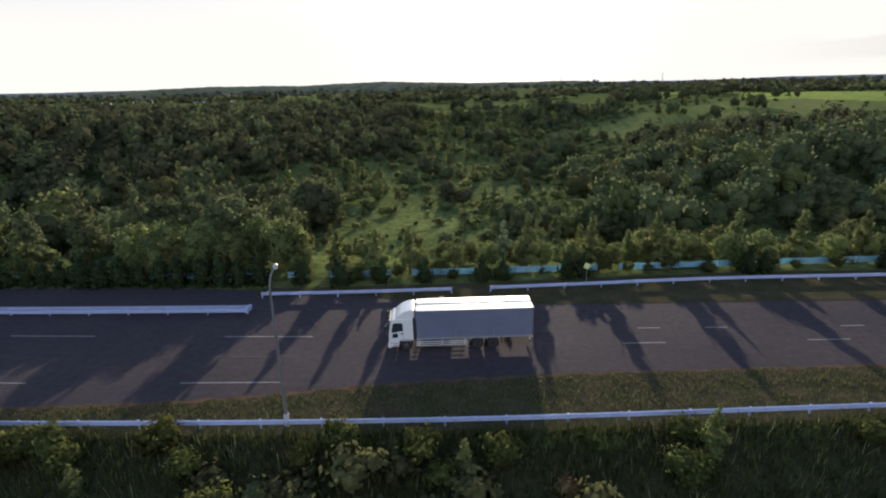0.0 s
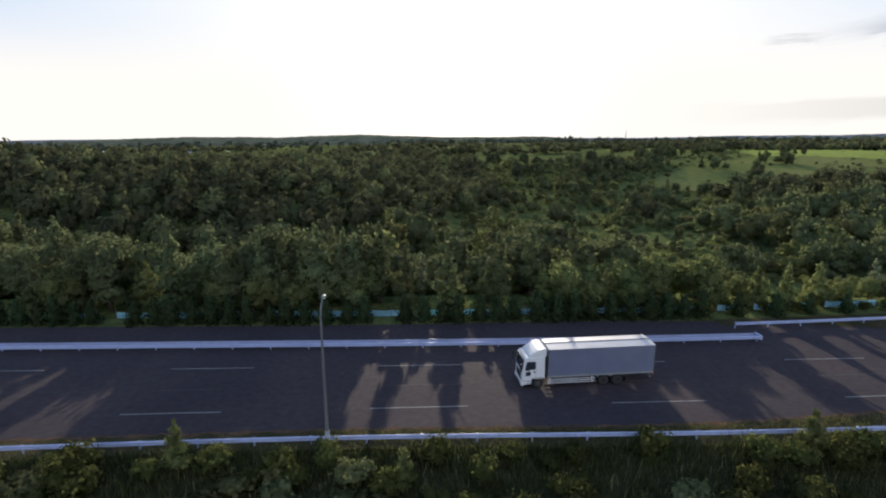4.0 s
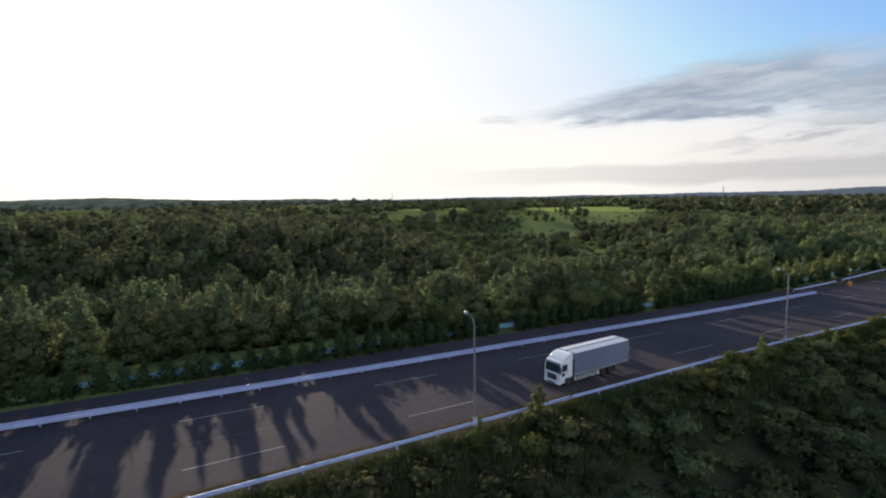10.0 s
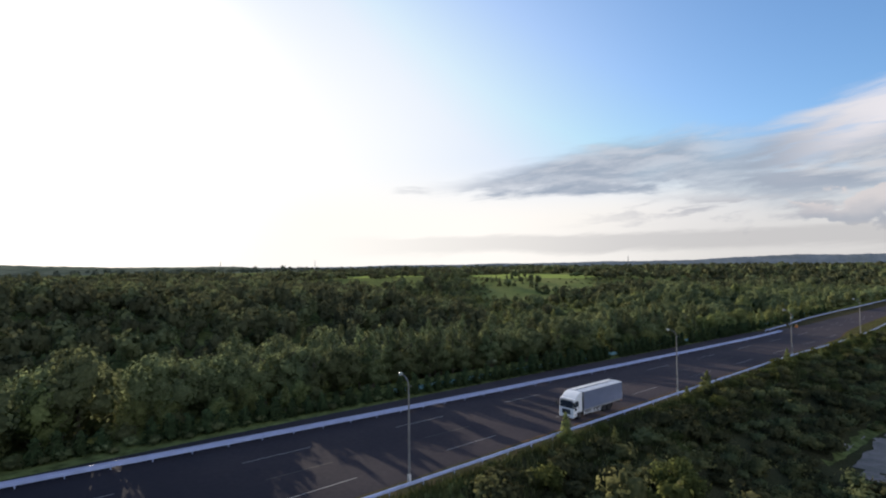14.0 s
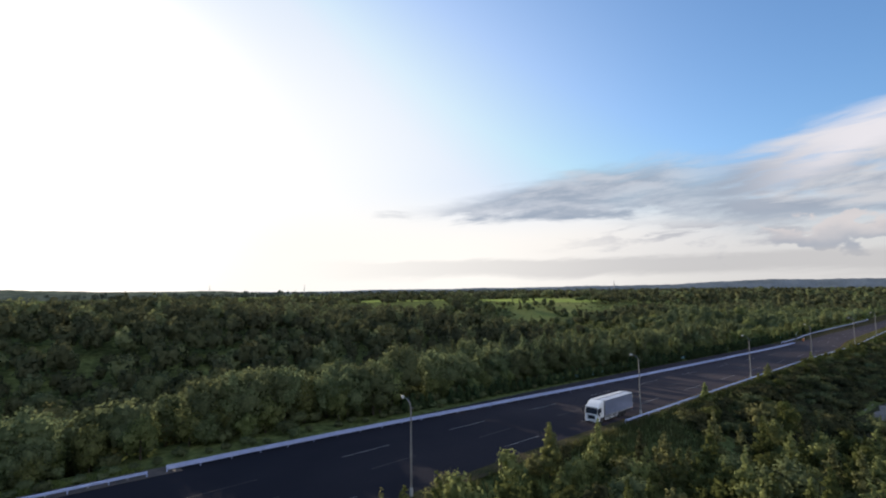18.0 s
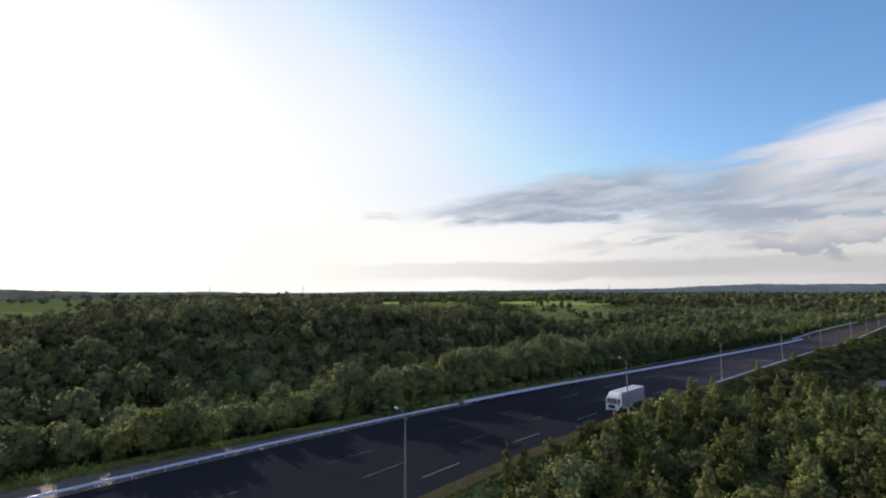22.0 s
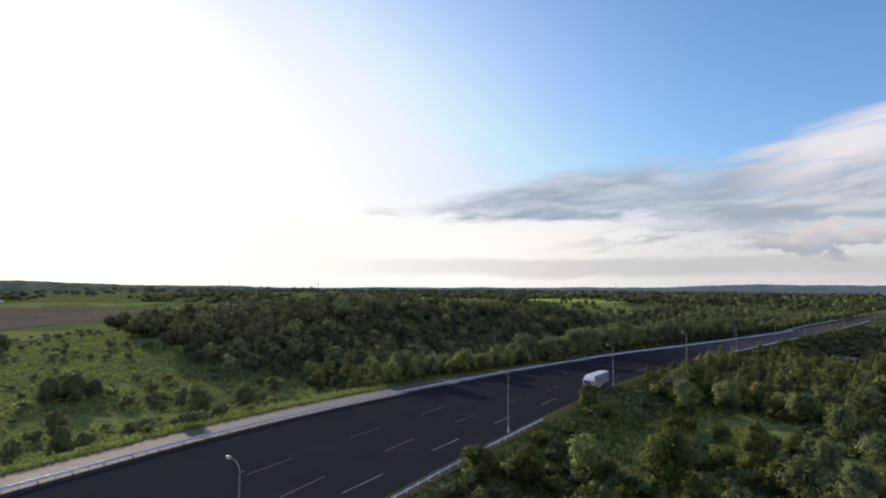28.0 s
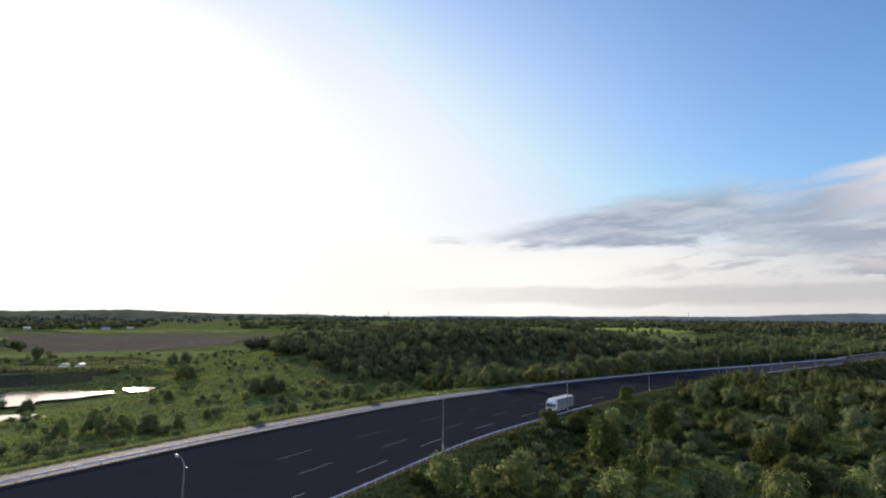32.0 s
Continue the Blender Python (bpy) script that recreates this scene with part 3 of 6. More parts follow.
def draped(name, xs, ys, lift, mat, keep=None):
    """A sheet laid on the ground over a grid of x and y."""
    X, Y = np.meshgrid(xs, ys, indexing="ij")
    Z = ground_z(X, Y) + lift
    n, k = X.shape
    idx = np.arange(n * k).reshape(n, k)
    f = np.stack([idx[:-1, :-1], idx[1:, :-1], idx[1:, 1:], idx[:-1, 1:]], -1).reshape(-1, 4)
    v = np.stack([X, Y, Z], -1).reshape(-1, 3)
    if keep is not None:
        c = v[f].mean(1)
        f = f[keep(c[:, 0], c[:, 1])]
    return new(name, mesh_of(name, v.tolist(), f.tolist(), mat, True))


def spaced(lo, hi, fine_lo, fine_hi, d, grow=1.25):
    a = list(np.arange(fine_lo, fine_hi + 1e-6, d))
    s, x = d, fine_hi
    while x < hi:
        s *= grow
        x = min(x + s, hi)
        a.append(x)
    s, x = d, fine_lo
    while x > lo:
        s *= grow
        x = max(x - s, lo)
        a.insert(0, x)
    return np.array(a)


ground = draped("ground", spaced(-4800, 4800, -520, 200, 3.0), spaced(-1500, 4900, -110, 330, 3.0), 0.0, M["ground"])
tagged(ground, "uneven green meadow ground running to the horizon", "ground", kind="structure")


# ---------------------------------------------------------------- road
def strip(name, x0, x1, lo, hi, z, mat, dx=4.0, across=1, thick=0.0, parent=None):
    """A sheet between two lines over x."""
    n = max(2, int(round((x1 - x0) / dx)) + 1)
    xs = np.linspace(x0, x1, n)
    a, b = lo(xs), hi(xs)
    v, f = [], []
    for i in range(n):
        for k in range(across + 1):
            v.append((xs[i], a[i] + (b[i] - a[i]) * k / across, z))
    w = across + 1
    for i in range(n - 1):
        for k in range(across):
            f.append((i * w + k, (i + 1) * w + k, (i + 1) * w + k + 1, i * w + k + 1))
    if thick:
        m = len(v)
        v += [(p[0], p[1], z - thick) for p in v]
        f += [tuple(m + q for q in r[::-1]) for r in f]
        for i in range(n - 1):
            f.append((i * w, m + i * w, m + (i + 1) * w, (i + 1) * w))
            f.append((i * w + across, (i + 1) * w + across, m + (i + 1) * w + across, m + i * w + across))
        f.append(tuple(range(0, w)) + tuple(m + q for q in range(w - 1, -1, -1)))
        e = (n - 1) * w
        f.append(tuple(e + q for q in range(w - 1, -1, -1)) + tuple(m + e + q for q in range(w)))
    me = mesh_of(name, v, f, mat)
    return child(name, me, parent) if parent else new(name, me)


road = strip("road", -226, 1200, near_edge, far_edge, 0.0, M["asphalt"], 4.0, 3, 0.06)
tagged(road, "wide brownish grey asphalt road with worn dashed lane lines", "road", kind="structure")
road_b = strip("road", -640, -226, near_edge, far_edge, 0.0, M["asphalt"], 4.0, 3, 0.06)
tagged(road_b, "wide bend of fresh dark asphalt with dashed lane lines", "road", kind="structure")


def dash(x0, x1, y0, y1, mat=None, width=0.10):
    a = Vector((x1 - x0, y1 - y0, 0)).normalized()
    s = Vector((-a.y, a.x, 0)) * width / 2
    p, q = Vector((x0, y0, 0)), Vector((x1, y1, 0))
    v = [(*(c)[:2], zz) for zz in (0.005, 0.012) for c in (p - s, q - s, q + s, p + s)]
    me = mesh_of("dash", v, [(4, 5, 6, 7), (0, 1, 5, 4), (1, 2, 6, 5), (2, 3, 7, 6), (3, 0, 4, 7)], mat or M["paint"])
    return child("dash", me, road if x0 > -226 else road_b)


row_far = smooth_line([(60, 43.6), (20, 42.4), (0, 42), (-60, 42), (-216, 42), (-250, 39.8), (-290, 34.8), (-330, 27.2), (-370, 16.0), (-410, 0.5), (-440, -13)])
row_mid = smooth_line([(60, 40.5), (0, 38.6), (-30, 38.1), (-120, 37.4), (-200, 36.2), (-240, 33.4), (-280, 28.2), (-320, 20.2), (-360, 9.4), (-400, -5.5), (-440, -24)])
row_near = smooth_line([(20, 35.5), (-22, 34.2), (-36, 34.1), (-96, 33.4), (-136, 32.6), (-180, 31.2), (-216, 29.2), (-240, 27.2), (-261, 25.0), (-281, 21.8), (-301, 17.8),
                        (-321, 13.4), (-341, 8.5), (-361, 2.6), (-380, -3.4), (-402, -14.3), (-440, -33)])


# ---------------------------------------------------------------- rails
W_PROFILE = [(0.00, 0.40), (-0.08, 0.45), (-0.08, 0.53), (-0.02, 0.575), (-0.08, 0.62), (-0.08, 0.70), (0.00, 0.75),
             (0.03, 0.75), (-0.04, 0.70), (-0.04, 0.63), (0.02, 0.575), (-0.04, 0.52), (-0.04, 0.45), (0.03, 0.40)]


def along(line, x0, x1, d):
    """Points along a line at equal steps, from x0 to x1."""
    xs = np.linspace(x0, x1, 4000)
    ys = line(xs)
    s = np.r_[0, np.cumsum(np.hypot(np.diff(xs), np.diff(ys)))]
    at = np.arange(0, s[-1], d)
    return np.stack([np.interp(at, s, xs), np.interp(at, s, ys)], 1)


def guard_rail(name, line, x0, x1, label, side=1.0, offset=0.0, step_m=4.0, double=False, post_mat="rail", lift=0.0, slim=1.0):
    """A W-beam rail on posts. side: which way the beam faces."""
    root = new(name)
    tagged(root, label, "guardrail")
    pts = along(line, x0, x1, step_m)
    dirs = np.gradient(pts, axis=0)
    dirs /= np.linalg.norm(dirs, axis=1)[:, None]
    nor = np.stack([-dirs[:, 1], dirs[:, 0]], 1) * side
    bm = bmesh.new()
    tube(bm, [(0, 0, -0.5), (0, 0, 0.40), (0, 0, 0.71)], [0.07, 0.07, 0.07], 8)
    post_me = bpy.data.meshes.new("post")
    bm.to_mesh(post_me)
    bm.free()
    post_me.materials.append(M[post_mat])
    prof = [(o, 0.575 + (zz - 0.575) * (1.02 if double else slim)) for o, zz in W_PROFILE]
    for i in range(len(pts)):
        p = pts[i] + nor[i] * (0.14 if not double else 0.46)
        o = child("post", post_me, root)
        o.location = (p[0], p[1], lift)
    for i in range(len(pts) - 1):
        for k in ((0, 1) if double else (0,)):
            v = []
            for j in (i, i + 1):
                for o, zz in prof:
                    oo = o if k == 0 else 0.92 - o
                    q = pts[j] + nor[j] * oo
                    v.append((q[0], q[1], zz + lift))
            m = len(prof)
            f = [(a, (a + 1) % m, m + (a + 1) % m, m + a) for a in range(m)]
            f += [tuple(range(m - 1, -1, -1)), tuple(range(m, 2 * m))]
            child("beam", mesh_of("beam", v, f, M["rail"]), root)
    return root


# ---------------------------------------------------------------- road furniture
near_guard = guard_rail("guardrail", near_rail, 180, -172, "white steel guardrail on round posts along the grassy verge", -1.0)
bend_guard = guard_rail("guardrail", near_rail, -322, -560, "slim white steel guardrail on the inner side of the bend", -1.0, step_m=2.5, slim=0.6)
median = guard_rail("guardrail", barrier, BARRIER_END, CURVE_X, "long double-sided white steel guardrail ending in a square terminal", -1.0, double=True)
bm = bmesh.new()
box(bm, BARRIER_END + 0.12, float(barrier(BARRIER_END)) + 0.46, 0.58, 0.24, 1.2, 0.5, 0.05)
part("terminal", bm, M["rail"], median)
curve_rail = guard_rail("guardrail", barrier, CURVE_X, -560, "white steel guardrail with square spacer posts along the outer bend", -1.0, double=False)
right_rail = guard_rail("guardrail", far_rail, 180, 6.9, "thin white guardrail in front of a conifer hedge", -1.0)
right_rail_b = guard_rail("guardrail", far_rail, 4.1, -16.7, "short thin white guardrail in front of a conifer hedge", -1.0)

apron = strip("pavement", -560, CURVE_X + 4, lambda x: barrier(x) - 0.30, lambda x: barrier(x) + 0.5 + shoulder(x), 0.03, M["concrete"], 4.0, 2, 0.15)
tagged(apron, "pale stained concrete strip behind the guardrail of the bend", "pavement", kind="structure")
bm = bmesh.new()
box(bm, 0, 0, 0.2, 0.20, 0.26, 0.5, 0.02)
block_me = bpy.data.meshes.new("spacer")
bm.to_mesh(block_me)
bm.free()
block_me.materials.append(M["galv"])
for px, py in along(lambda x: barrier(x) + 0.75, CURVE_X - 2, -540, 4.0):
    o = child("spacer", block_me, curve_rail)
    o.location = (px, py, 0.06)

# grass verges beside the road
verge = strip("verge", -640, 400, lambda x: near_rail(x) - 0.6, lambda x: near_edge(x) + 0.25, 0.02, M["verge"], 3.0, 3)
tagged(verge, "dry grass verge between the asphalt and the guardrail", "verge", kind="structure")
rim_strip = strip("verge", -150, 180, lambda x: near_edge(x) + 0.05 - 0.16 * np.sin(x * 1.7) - 0.12 * np.sin(x * 4.1), lambda x: near_edge(x) + 0.42 + 0.10 * np.sin(x * 2.3), 0.032, M["soil_rim"], 0.5, 1)
tagged(rim_strip, "ragged line of dry reddish earth along the asphalt edge", "verge", kind="structure")
verge_b = strip("verge", -17, 400, lambda x: np.minimum(far_edge_r(x), far_rail(x) + 1) - 0.2, lambda x: far_rail(x) + 3.0, 0.025, M["verge"], 3.0, 3)
tagged(verge_b, "mown grass verge below the far guardrail", "verge", kind="structure")

for n in range(-1, 21):
    x0 = -36.0 - 20 * n
    if x0 > -436:
        dash(x0, x0 + 8, float(row_far(x0)), float(row_far(x0 + 8)), M["paint"] if x0 > -225 else M["paint_worn"])
        dash(x0 + 0.5, x0 + 8, float(row_mid(x0)), float(row_mid(x0 + 8)), M["paint_worn"], 0.14)
        if x0 > -205:
            dash(x0, x0 + 8, float(row_near(x0)), float(row_near(x0 + 8)))
for px, py in along(row_near, -221.5, -440, 20.4):
    dash(px - 7.6, px, float(row_near(px - 7.6)), py)
for n in range(0, 30):
    x0 = 3.0 + 6.0 * n
    if n % 3 != 2:
        dash(x0, x0 + 2, float(row_far(x0)) + 1.6 - 0.3, float(row_far(x0 + 2)) + 1.6 - 0.3)
for n in range(0, 10):
    x0 = 3.3 + 15.6 * n
    dash(x0, x0 + 3.6, 40.0 + 0.045 * x0, 40.0 + 0.045 * (x0 + 3.6))


def street_lamp():
    root = new("street_lamp")
    tagged(root, "tall grey steel road lamp on a curved arm by the guardrail", "street lamp", "lamps along the road")
    bm = bmesh.new()
    tube(bm, [(0, 0, -0.6), (0, 0, 0.2), (0, 0, 5), (0, 0, 9.7)], [0.13, 0.13, 0.10, 0.07], 10)
    part("pole", bm, M["pole"], root)
    bm = bmesh.new()
    box(bm, 0, 0, 0.55, 0.30, 0.30, 0.9, 0.03)
    part("base_box", bm, M["lamp"], root)
    bm = bmesh.new()
    tube(bm, [(0, 0, 9.5), (0, 0.12, 10.0), (0, 0.40, 10.38), (0, 0.80, 10.56), (0, 1.05, 10.6)], [0.06, 0.055, 0.05, 0.045, 0.045], 8)
    tube(bm, [(0, 0.0, 9.5), (0, -0.2, 9.65), (0, -0.5, 9.7)], [0.04, 0.04, 0.03], 6)
    part("arm", bm, M["pole"], root)
    bm = bmesh.new()
    bmesh.ops.create_uvsphere(bm, u_segments=14, v_segments=8, radius=0.5)
    bmesh.ops.scale(bm, vec=(0.30, 0.62, 0.26), verts=bm.verts)
    bmesh.ops.translate(bm, vec=(0, 1.38, 10.68), verts=bm.verts)
    head = part("lamp_head", bm, M["lamp"], root, "pale rounded lamp housing")
    bm = bmesh.new()
    bmesh.ops.create_uvsphere(bm, u_segments=12, v_segments=6, radius=0.5)
    bmesh.ops.scale(bm, vec=(0.23, 0.44, 0.20), verts=bm.verts)
    bmesh.ops.translate(bm, vec=(0, 1.40, 10.56), verts=bm.verts)
    part("lens", bm, M["glass_lamp"], head)
    return root


first_lamp = street_lamp()
LAMP_X = [-6.0, -58.5, -111.6, -164.7, -217.0, -277.0, -332.6, -386.4, -436, -484, 47, 100, 153, 206, 260]
for i, lx in enumerate(LAMP_X):
    ly = float(near_rail(lx)) + (0.3 if lx > -140 else 1.1 if lx > -300 else 2.0)
    slope = math.degrees(math.atan(float(near_rail(lx + 1) - near_rail(lx - 1)) / 2))
    if i == 0:
        first_lamp.matrix_basis = pose(lx, ly, 0, 0, 0, slope)
    else:
        copy_thing(first_lamp, pose(lx, ly, 0, 0, 0, slope))


# ---------------------------------------------------------------- plants
def round_grid(n):
    """Points and faces of a rounded cube with n by n faces a side."""
    pts, key, quads = [], {}, []
    for ax in range(3):
        for s in (-1, 1):
            idx = {}
            for i in range(n + 1):
                for k in range(n + 1):
                    p = [0.0, 0.0, 0.0]
                    p[ax], p[(ax + 1) % 3], p[(ax + 2) % 3] = s, -1 + 2 * i / n, -1 + 2 * k / n
                    t = tuple(round(x, 4) for x in p)
                    if t not in key:
                        key[t] = len(pts)
                        pts.append(np.array(p) / np.linalg.norm(p))
                    idx[i, k] = key[t]
            for i in range(n):
                for k in range(n):
                    f = (idx[i, k], idx[i + 1, k], idx[i + 1, k + 1], idx[i, k + 1])
                    quads.append(f if s > 0 else f[::-1])
    return np.array(pts), np.array(quads)


GRID = {n: round_grid(n) for n in (1, 2, 3, 4)}


def ball(c, r, rng, n):
    """An uneven rounded lump."""
    v, q = GRID[n]
    w = 1 + 0.15 * np.sin(v[:, 0] * 5 + c[0] * 3) * np.sin(v[:, 1] * 4 + c[1] * 2) + 0.10 * np.sin(v[:, 2] * 6 + c[2]) + rng.normal(0, 0.09, len(v))
    return v * w[:, None] * np.asarray(r) + np.asarray(c), q


def leaf_quads(p, n, size, rng, jitter=0.30, long=1.4):
    """Diamond leaves at points p that face about n."""
    k = len(p)
    n = n + rng.normal(0, jitter, (k, 3))
    n /= np.linalg.norm(n, axis=1)[:, None]
    u = np.cross(n, rng.normal(0, 1, (k, 3)))
    u /= np.linalg.norm(u, axis=1)[:, None] + 1e-9
    w = np.cross(n, u)
    s = size * rng.uniform(0.6, 1.45, (k, 1))
    bend = n * s * rng.uniform(-0.2, 0.2, (k, 1))
    return np.stack([p - u * s * long / 2, p - w * s / 2 + bend, p + u * s * long / 2, p + w * s / 2 + bend], 1)


def on_ball(k, rng, top=0.15):
    d = rng.normal(0, 1, (k, 3))
    d[:, 2] += top
    return d / np.linalg.norm(d, axis=1)[:, None]


def crown(kind, h, w, leaves, size, seed, n_lump=2, core=0.70):
    """Points, faces and normals of a crown for a plant of height h and width w: a shaded core and a thick coat of leaves."""
    rng = np.random.default_rng(seed)
    pts, quads, nors, base, blobs = [], [], [], 0, []
    if kind == "broad":
        n = 9
        blobs.append((np.array([0, 0, h * 0.58]), np.array([w * 0.30, w * 0.30, h * 0.27])))
        for i in range(n):
            a = 2.4 * i + rng.uniform(-0.5, 0.5)
            up = 0.20 + 0.62 * (i + 0.5) / n
            rad = w * 0.31 * math.sin(math.pi * min(1, (up - 0.10) / 0.86)) ** 0.7 * rng.uniform(0.75, 1.2)
            r = w * rng.uniform(0.20, 0.29)
            blobs.append((np.array([math.cos(a) * rad, math.sin(a) * rad, h * up]), np.array([r, r, r * rng.uniform(0.75, 1.1)])))
        blobs.append((np.array([rng.uniform(-.1, .1) * w, rng.uniform(-.1, .1) * w, h * 0.87]), np.array([w * 0.16, w * 0.16, h * 0.12])))
    elif kind == "tall":
        for i in range(12):
            up = 0.18 + 0.75 * i / 11
            rad = w * 0.30 * (1.05 - up) * rng.uniform(0.6, 1.3)
            a = 2.4 * i + rng.uniform(-0.6, 0.6)
            r = w * (0.30 * (1.12 - up)) * rng.uniform(0.8, 1.15)
            blobs.append((np.array([math.cos(a) * rad, math.sin(a) * rad, h * up]), np.array([r, r, h * 0.085])))
    elif kind == "cone":
        for i in range(9):
            up = 0.10 + 0.82 * i / 8
            r = w * 0.5 * (1.02 - up) ** 0.5 * rng.uniform(0.88, 1.1)
            blobs.append((np.array([rng.uniform(-.04, .04) * w, rng.uniform(-.04, .04) * w, h * up]), np.array([r, r, h * 0.10])))
    elif kind == "heap":
        for i in range(13):
            a = 2.4 * i + rng.uniform(-0.3, 0.3)
            up = 0.16 + 0.58 * i / 12
            rad = w * 0.33 * (1.0 - 0.75 * i / 12) * rng.uniform(0.7, 1.2)
            r = w * rng.uniform(0.15, 0.23)
            blobs.append((np.array([math.cos(a) * rad, math.sin(a) * rad, h * up]), np.array([r, r, h * rng.uniform(0.15, 0.24)])))
    elif kind == "clump":
        blobs.append((np.array([0, 0, h * 0.55]), np.array([w * 0.30, w * 0.30, h * 0.36])))
        for i in range(5):
            a = 2.4 * i + rng.uniform(0, 1)
            r = w * rng.uniform(0.18, 0.27)
            blobs.append((np.array([math.cos(a) * w * 0.27, math.sin(a) * w * 0.27, h * rng.uniform(0.36, 0.74)]), np.array([r, r, h * rng.uniform(0.20, 0.30)])))
    else:
        for i in range(9):
            a = 2.4 * i
            rad = w * 0.26 * rng.uniform(0.3, 1.2) * (i > 0)
            r = w * rng.uniform(0.17, 0.30)
            blobs.append((np.array([math.cos(a) * rad, math.sin(a) * rad, h * rng.uniform(0.30, 0.66)]), np.array([r, r, h * rng.uniform(0.22, 0.33)])))
    area = np.array([b[1][0] * (b[1][0] + b[1][2]) for b in blobs])
    share = np.maximum(4, (leaves * area / area.sum()).astype(int))
    mid = np.array([0, 0, h * 0.40])
    loose = kind == "bush"

    def facing(p, c, r):
        """A soft normal: out of the lump and out of the whole crown."""
        a = (p - c) / r
        a /= np.linalg.norm(a, axis=1)[:, None] + 1e-6
        o = (p - mid) / np.array([w * 0.5, w * 0.5, h * 0.5])
        o /= np.linalg.norm(o, axis=1)[:, None] + 1e-6
        n = a * 0.62 + o * 0.55 + rng.normal(0, 0.16, p.shape)
        return n / (np.linalg.norm(n, axis=1)[:, None] + 1e-6)

    for (c, r), k in zip(blobs, share):
        v, q = ball(c, r * (core if not loose else min(core, 0.66)), rng, n_lump)
        pts.append(v)
        nors.append(facing(v, c, r))
        quads.append(q + base)
        base += len(v)
        d = on_ball(k, rng)
        reach = (0.66 if loose else 0.72) + (0.60 if loose else 0.46) * rng.uniform(0, 1, (k, 1)) ** 1.5
        p = c + d * r * reach
        lit = facing(p, c, r)
        f = leaf_quads(p, lit, size, rng, 0.38)
        pts.append(f.reshape(-1, 3))
        nors.append(np.repeat(lit, 4, 0))
        quads.append(np.arange(len(f) * 4).reshape(-1, 4) + base)
        base += len(f) * 4
    v = np.concatenate(pts)
    v[:, 2] = np.maximum(v[:, 2], 0.05)
    return v, np.concatenate(quads), np.concatenate(nors)


def plant(name, kind, h, w, leaves, size, seed, mat, label, category, group, trunk=True):
    root = new(name)
    tagged(root, label, category, group)
    rng = random.Random(seed)
    if trunk:
        bm = bmesh.new()
        lean = (rng.uniform(-.04, .04) * h, rng.uniform(-.04, .04) * h)
        tube(bm, [(0, 0, -0.6), (lean[0] * .3, lean[1] * .3, h * 0.3), (lean[0] * .7, lean[1] * .7, h * 0.6), (lean[0], lean[1], h * 0.88)],
             [h * 0.022, h * 0.017, h * 0.010, h * 0.003], 7)
        for i in range(5):
            a = 2.4 * i + rng.random()
            zz = h * (0.28 + 0.1 * i)
            tube(bm, [(0, 0, zz), (math.cos(a) * w * 0.2, math.sin(a) * w * 0.2, zz + h * 0.10), (math.cos(a) * w * 0.34, math.sin(a) * w * 0.34, zz + h * 0.17)],
                 [h * 0.009, h * 0.006, h * 0.002], 5)
        part("trunk", bm, M["bark"], root)
    v, q, nor = crown(kind, h, w, int(leaves * 1.9), size, seed, 2, 0.56)
    child("crown", indexed_mesh("crown", v, q, M[mat], nor), root)
    return root


PLANTS = {
    "broad": [plant("tree", "broad", 8.0, 6.8, 900, 0.30, 10 + i, "leaf", "full green broad-leaved tree", "tree", "roadside trees") for i in range(5)],
    "young": [plant("young_tree", "tall", 6.2, 4.2, 640, 0.26, 30 + i, "leaf_young", "young yellow-green tree with a loose crown", "tree", "young roadside trees") for i in range(4)],
    "pale": [plant("young_tree", "broad", 7.0, 5.8, 820, 0.28, 40 + i, "leaf_young", "pale green bushy tree catching low sun", "tree", "young roadside trees") for i in range(3)],
    "green": [plant("tree", "broad", 7.0, 5.8, 1200, 0.25, 120 + i, "leaf_green", "lush green tree standing in the grassy clearing", "tree", "trees of the clearing") for i in range(3)],
    "silver": [plant("young_tree", "tall", 6.5, 3.6, 460, 0.22, 50 + i, "leaf_silver", "slender tree with silvery pale leaves", "tree", "young roadside trees") for i in range(1)],
    "hedge": [plant("conifer", "cone", 3.4, 2.9, 230, 0.22, 60 + i, "leaf_dark", "dark green conical hedge conifer", "conifer", "hedge conifers") for i in range(4)],
    "pine": [plant("conifer", "tall", 10.0, 5.8, 820, 0.30, 70 + i, "leaf", "tall green conifer with layered boughs", "conifer", "tall conifers") for i in range(3)],
    "bush": [plant("bush", "bush", 2.0, 2.9, 300, 0.16, 80 + i, "leaf", "rounded green bush on the slope", "bush", "roadside bushes", False) for i in range(4)],
    "lit_bush": [plant("bush", "bush", 2.2, 2.9, 420, 0.16, 90 + i, "leaf_green", "yellow-green leafy bush by the guardrail", "bush", "roadside bushes", False) for i in range(3)],
    "dark_bush": [plant("bush", "heap", 4.6, 5.2, 1300, 0.24, 130 + i, "leaf_deep", "tall dark round bush standing in the meadow", "bush", "meadow bushes", False) for i in range(3)],
    "pale_bush": [plant("bush", "heap", 4.2, 5.0, 1200, 0.24, 140 + i, "leaf_young", "full pale green bush standing in the meadow", "bush", "meadow bushes", False) for i in range(2)],
    "dry_bush": [plant("bush", "bush", 1.5, 2.6, 280, 0.15, 100 + i, "brown", "dry brownish bush on the slope", "bush", "roadside bushes", False) for i in range(2)],
}
for kinds in PLANTS.values():
    for i, p in enumerate(kinds):
        p["placed"] = 0


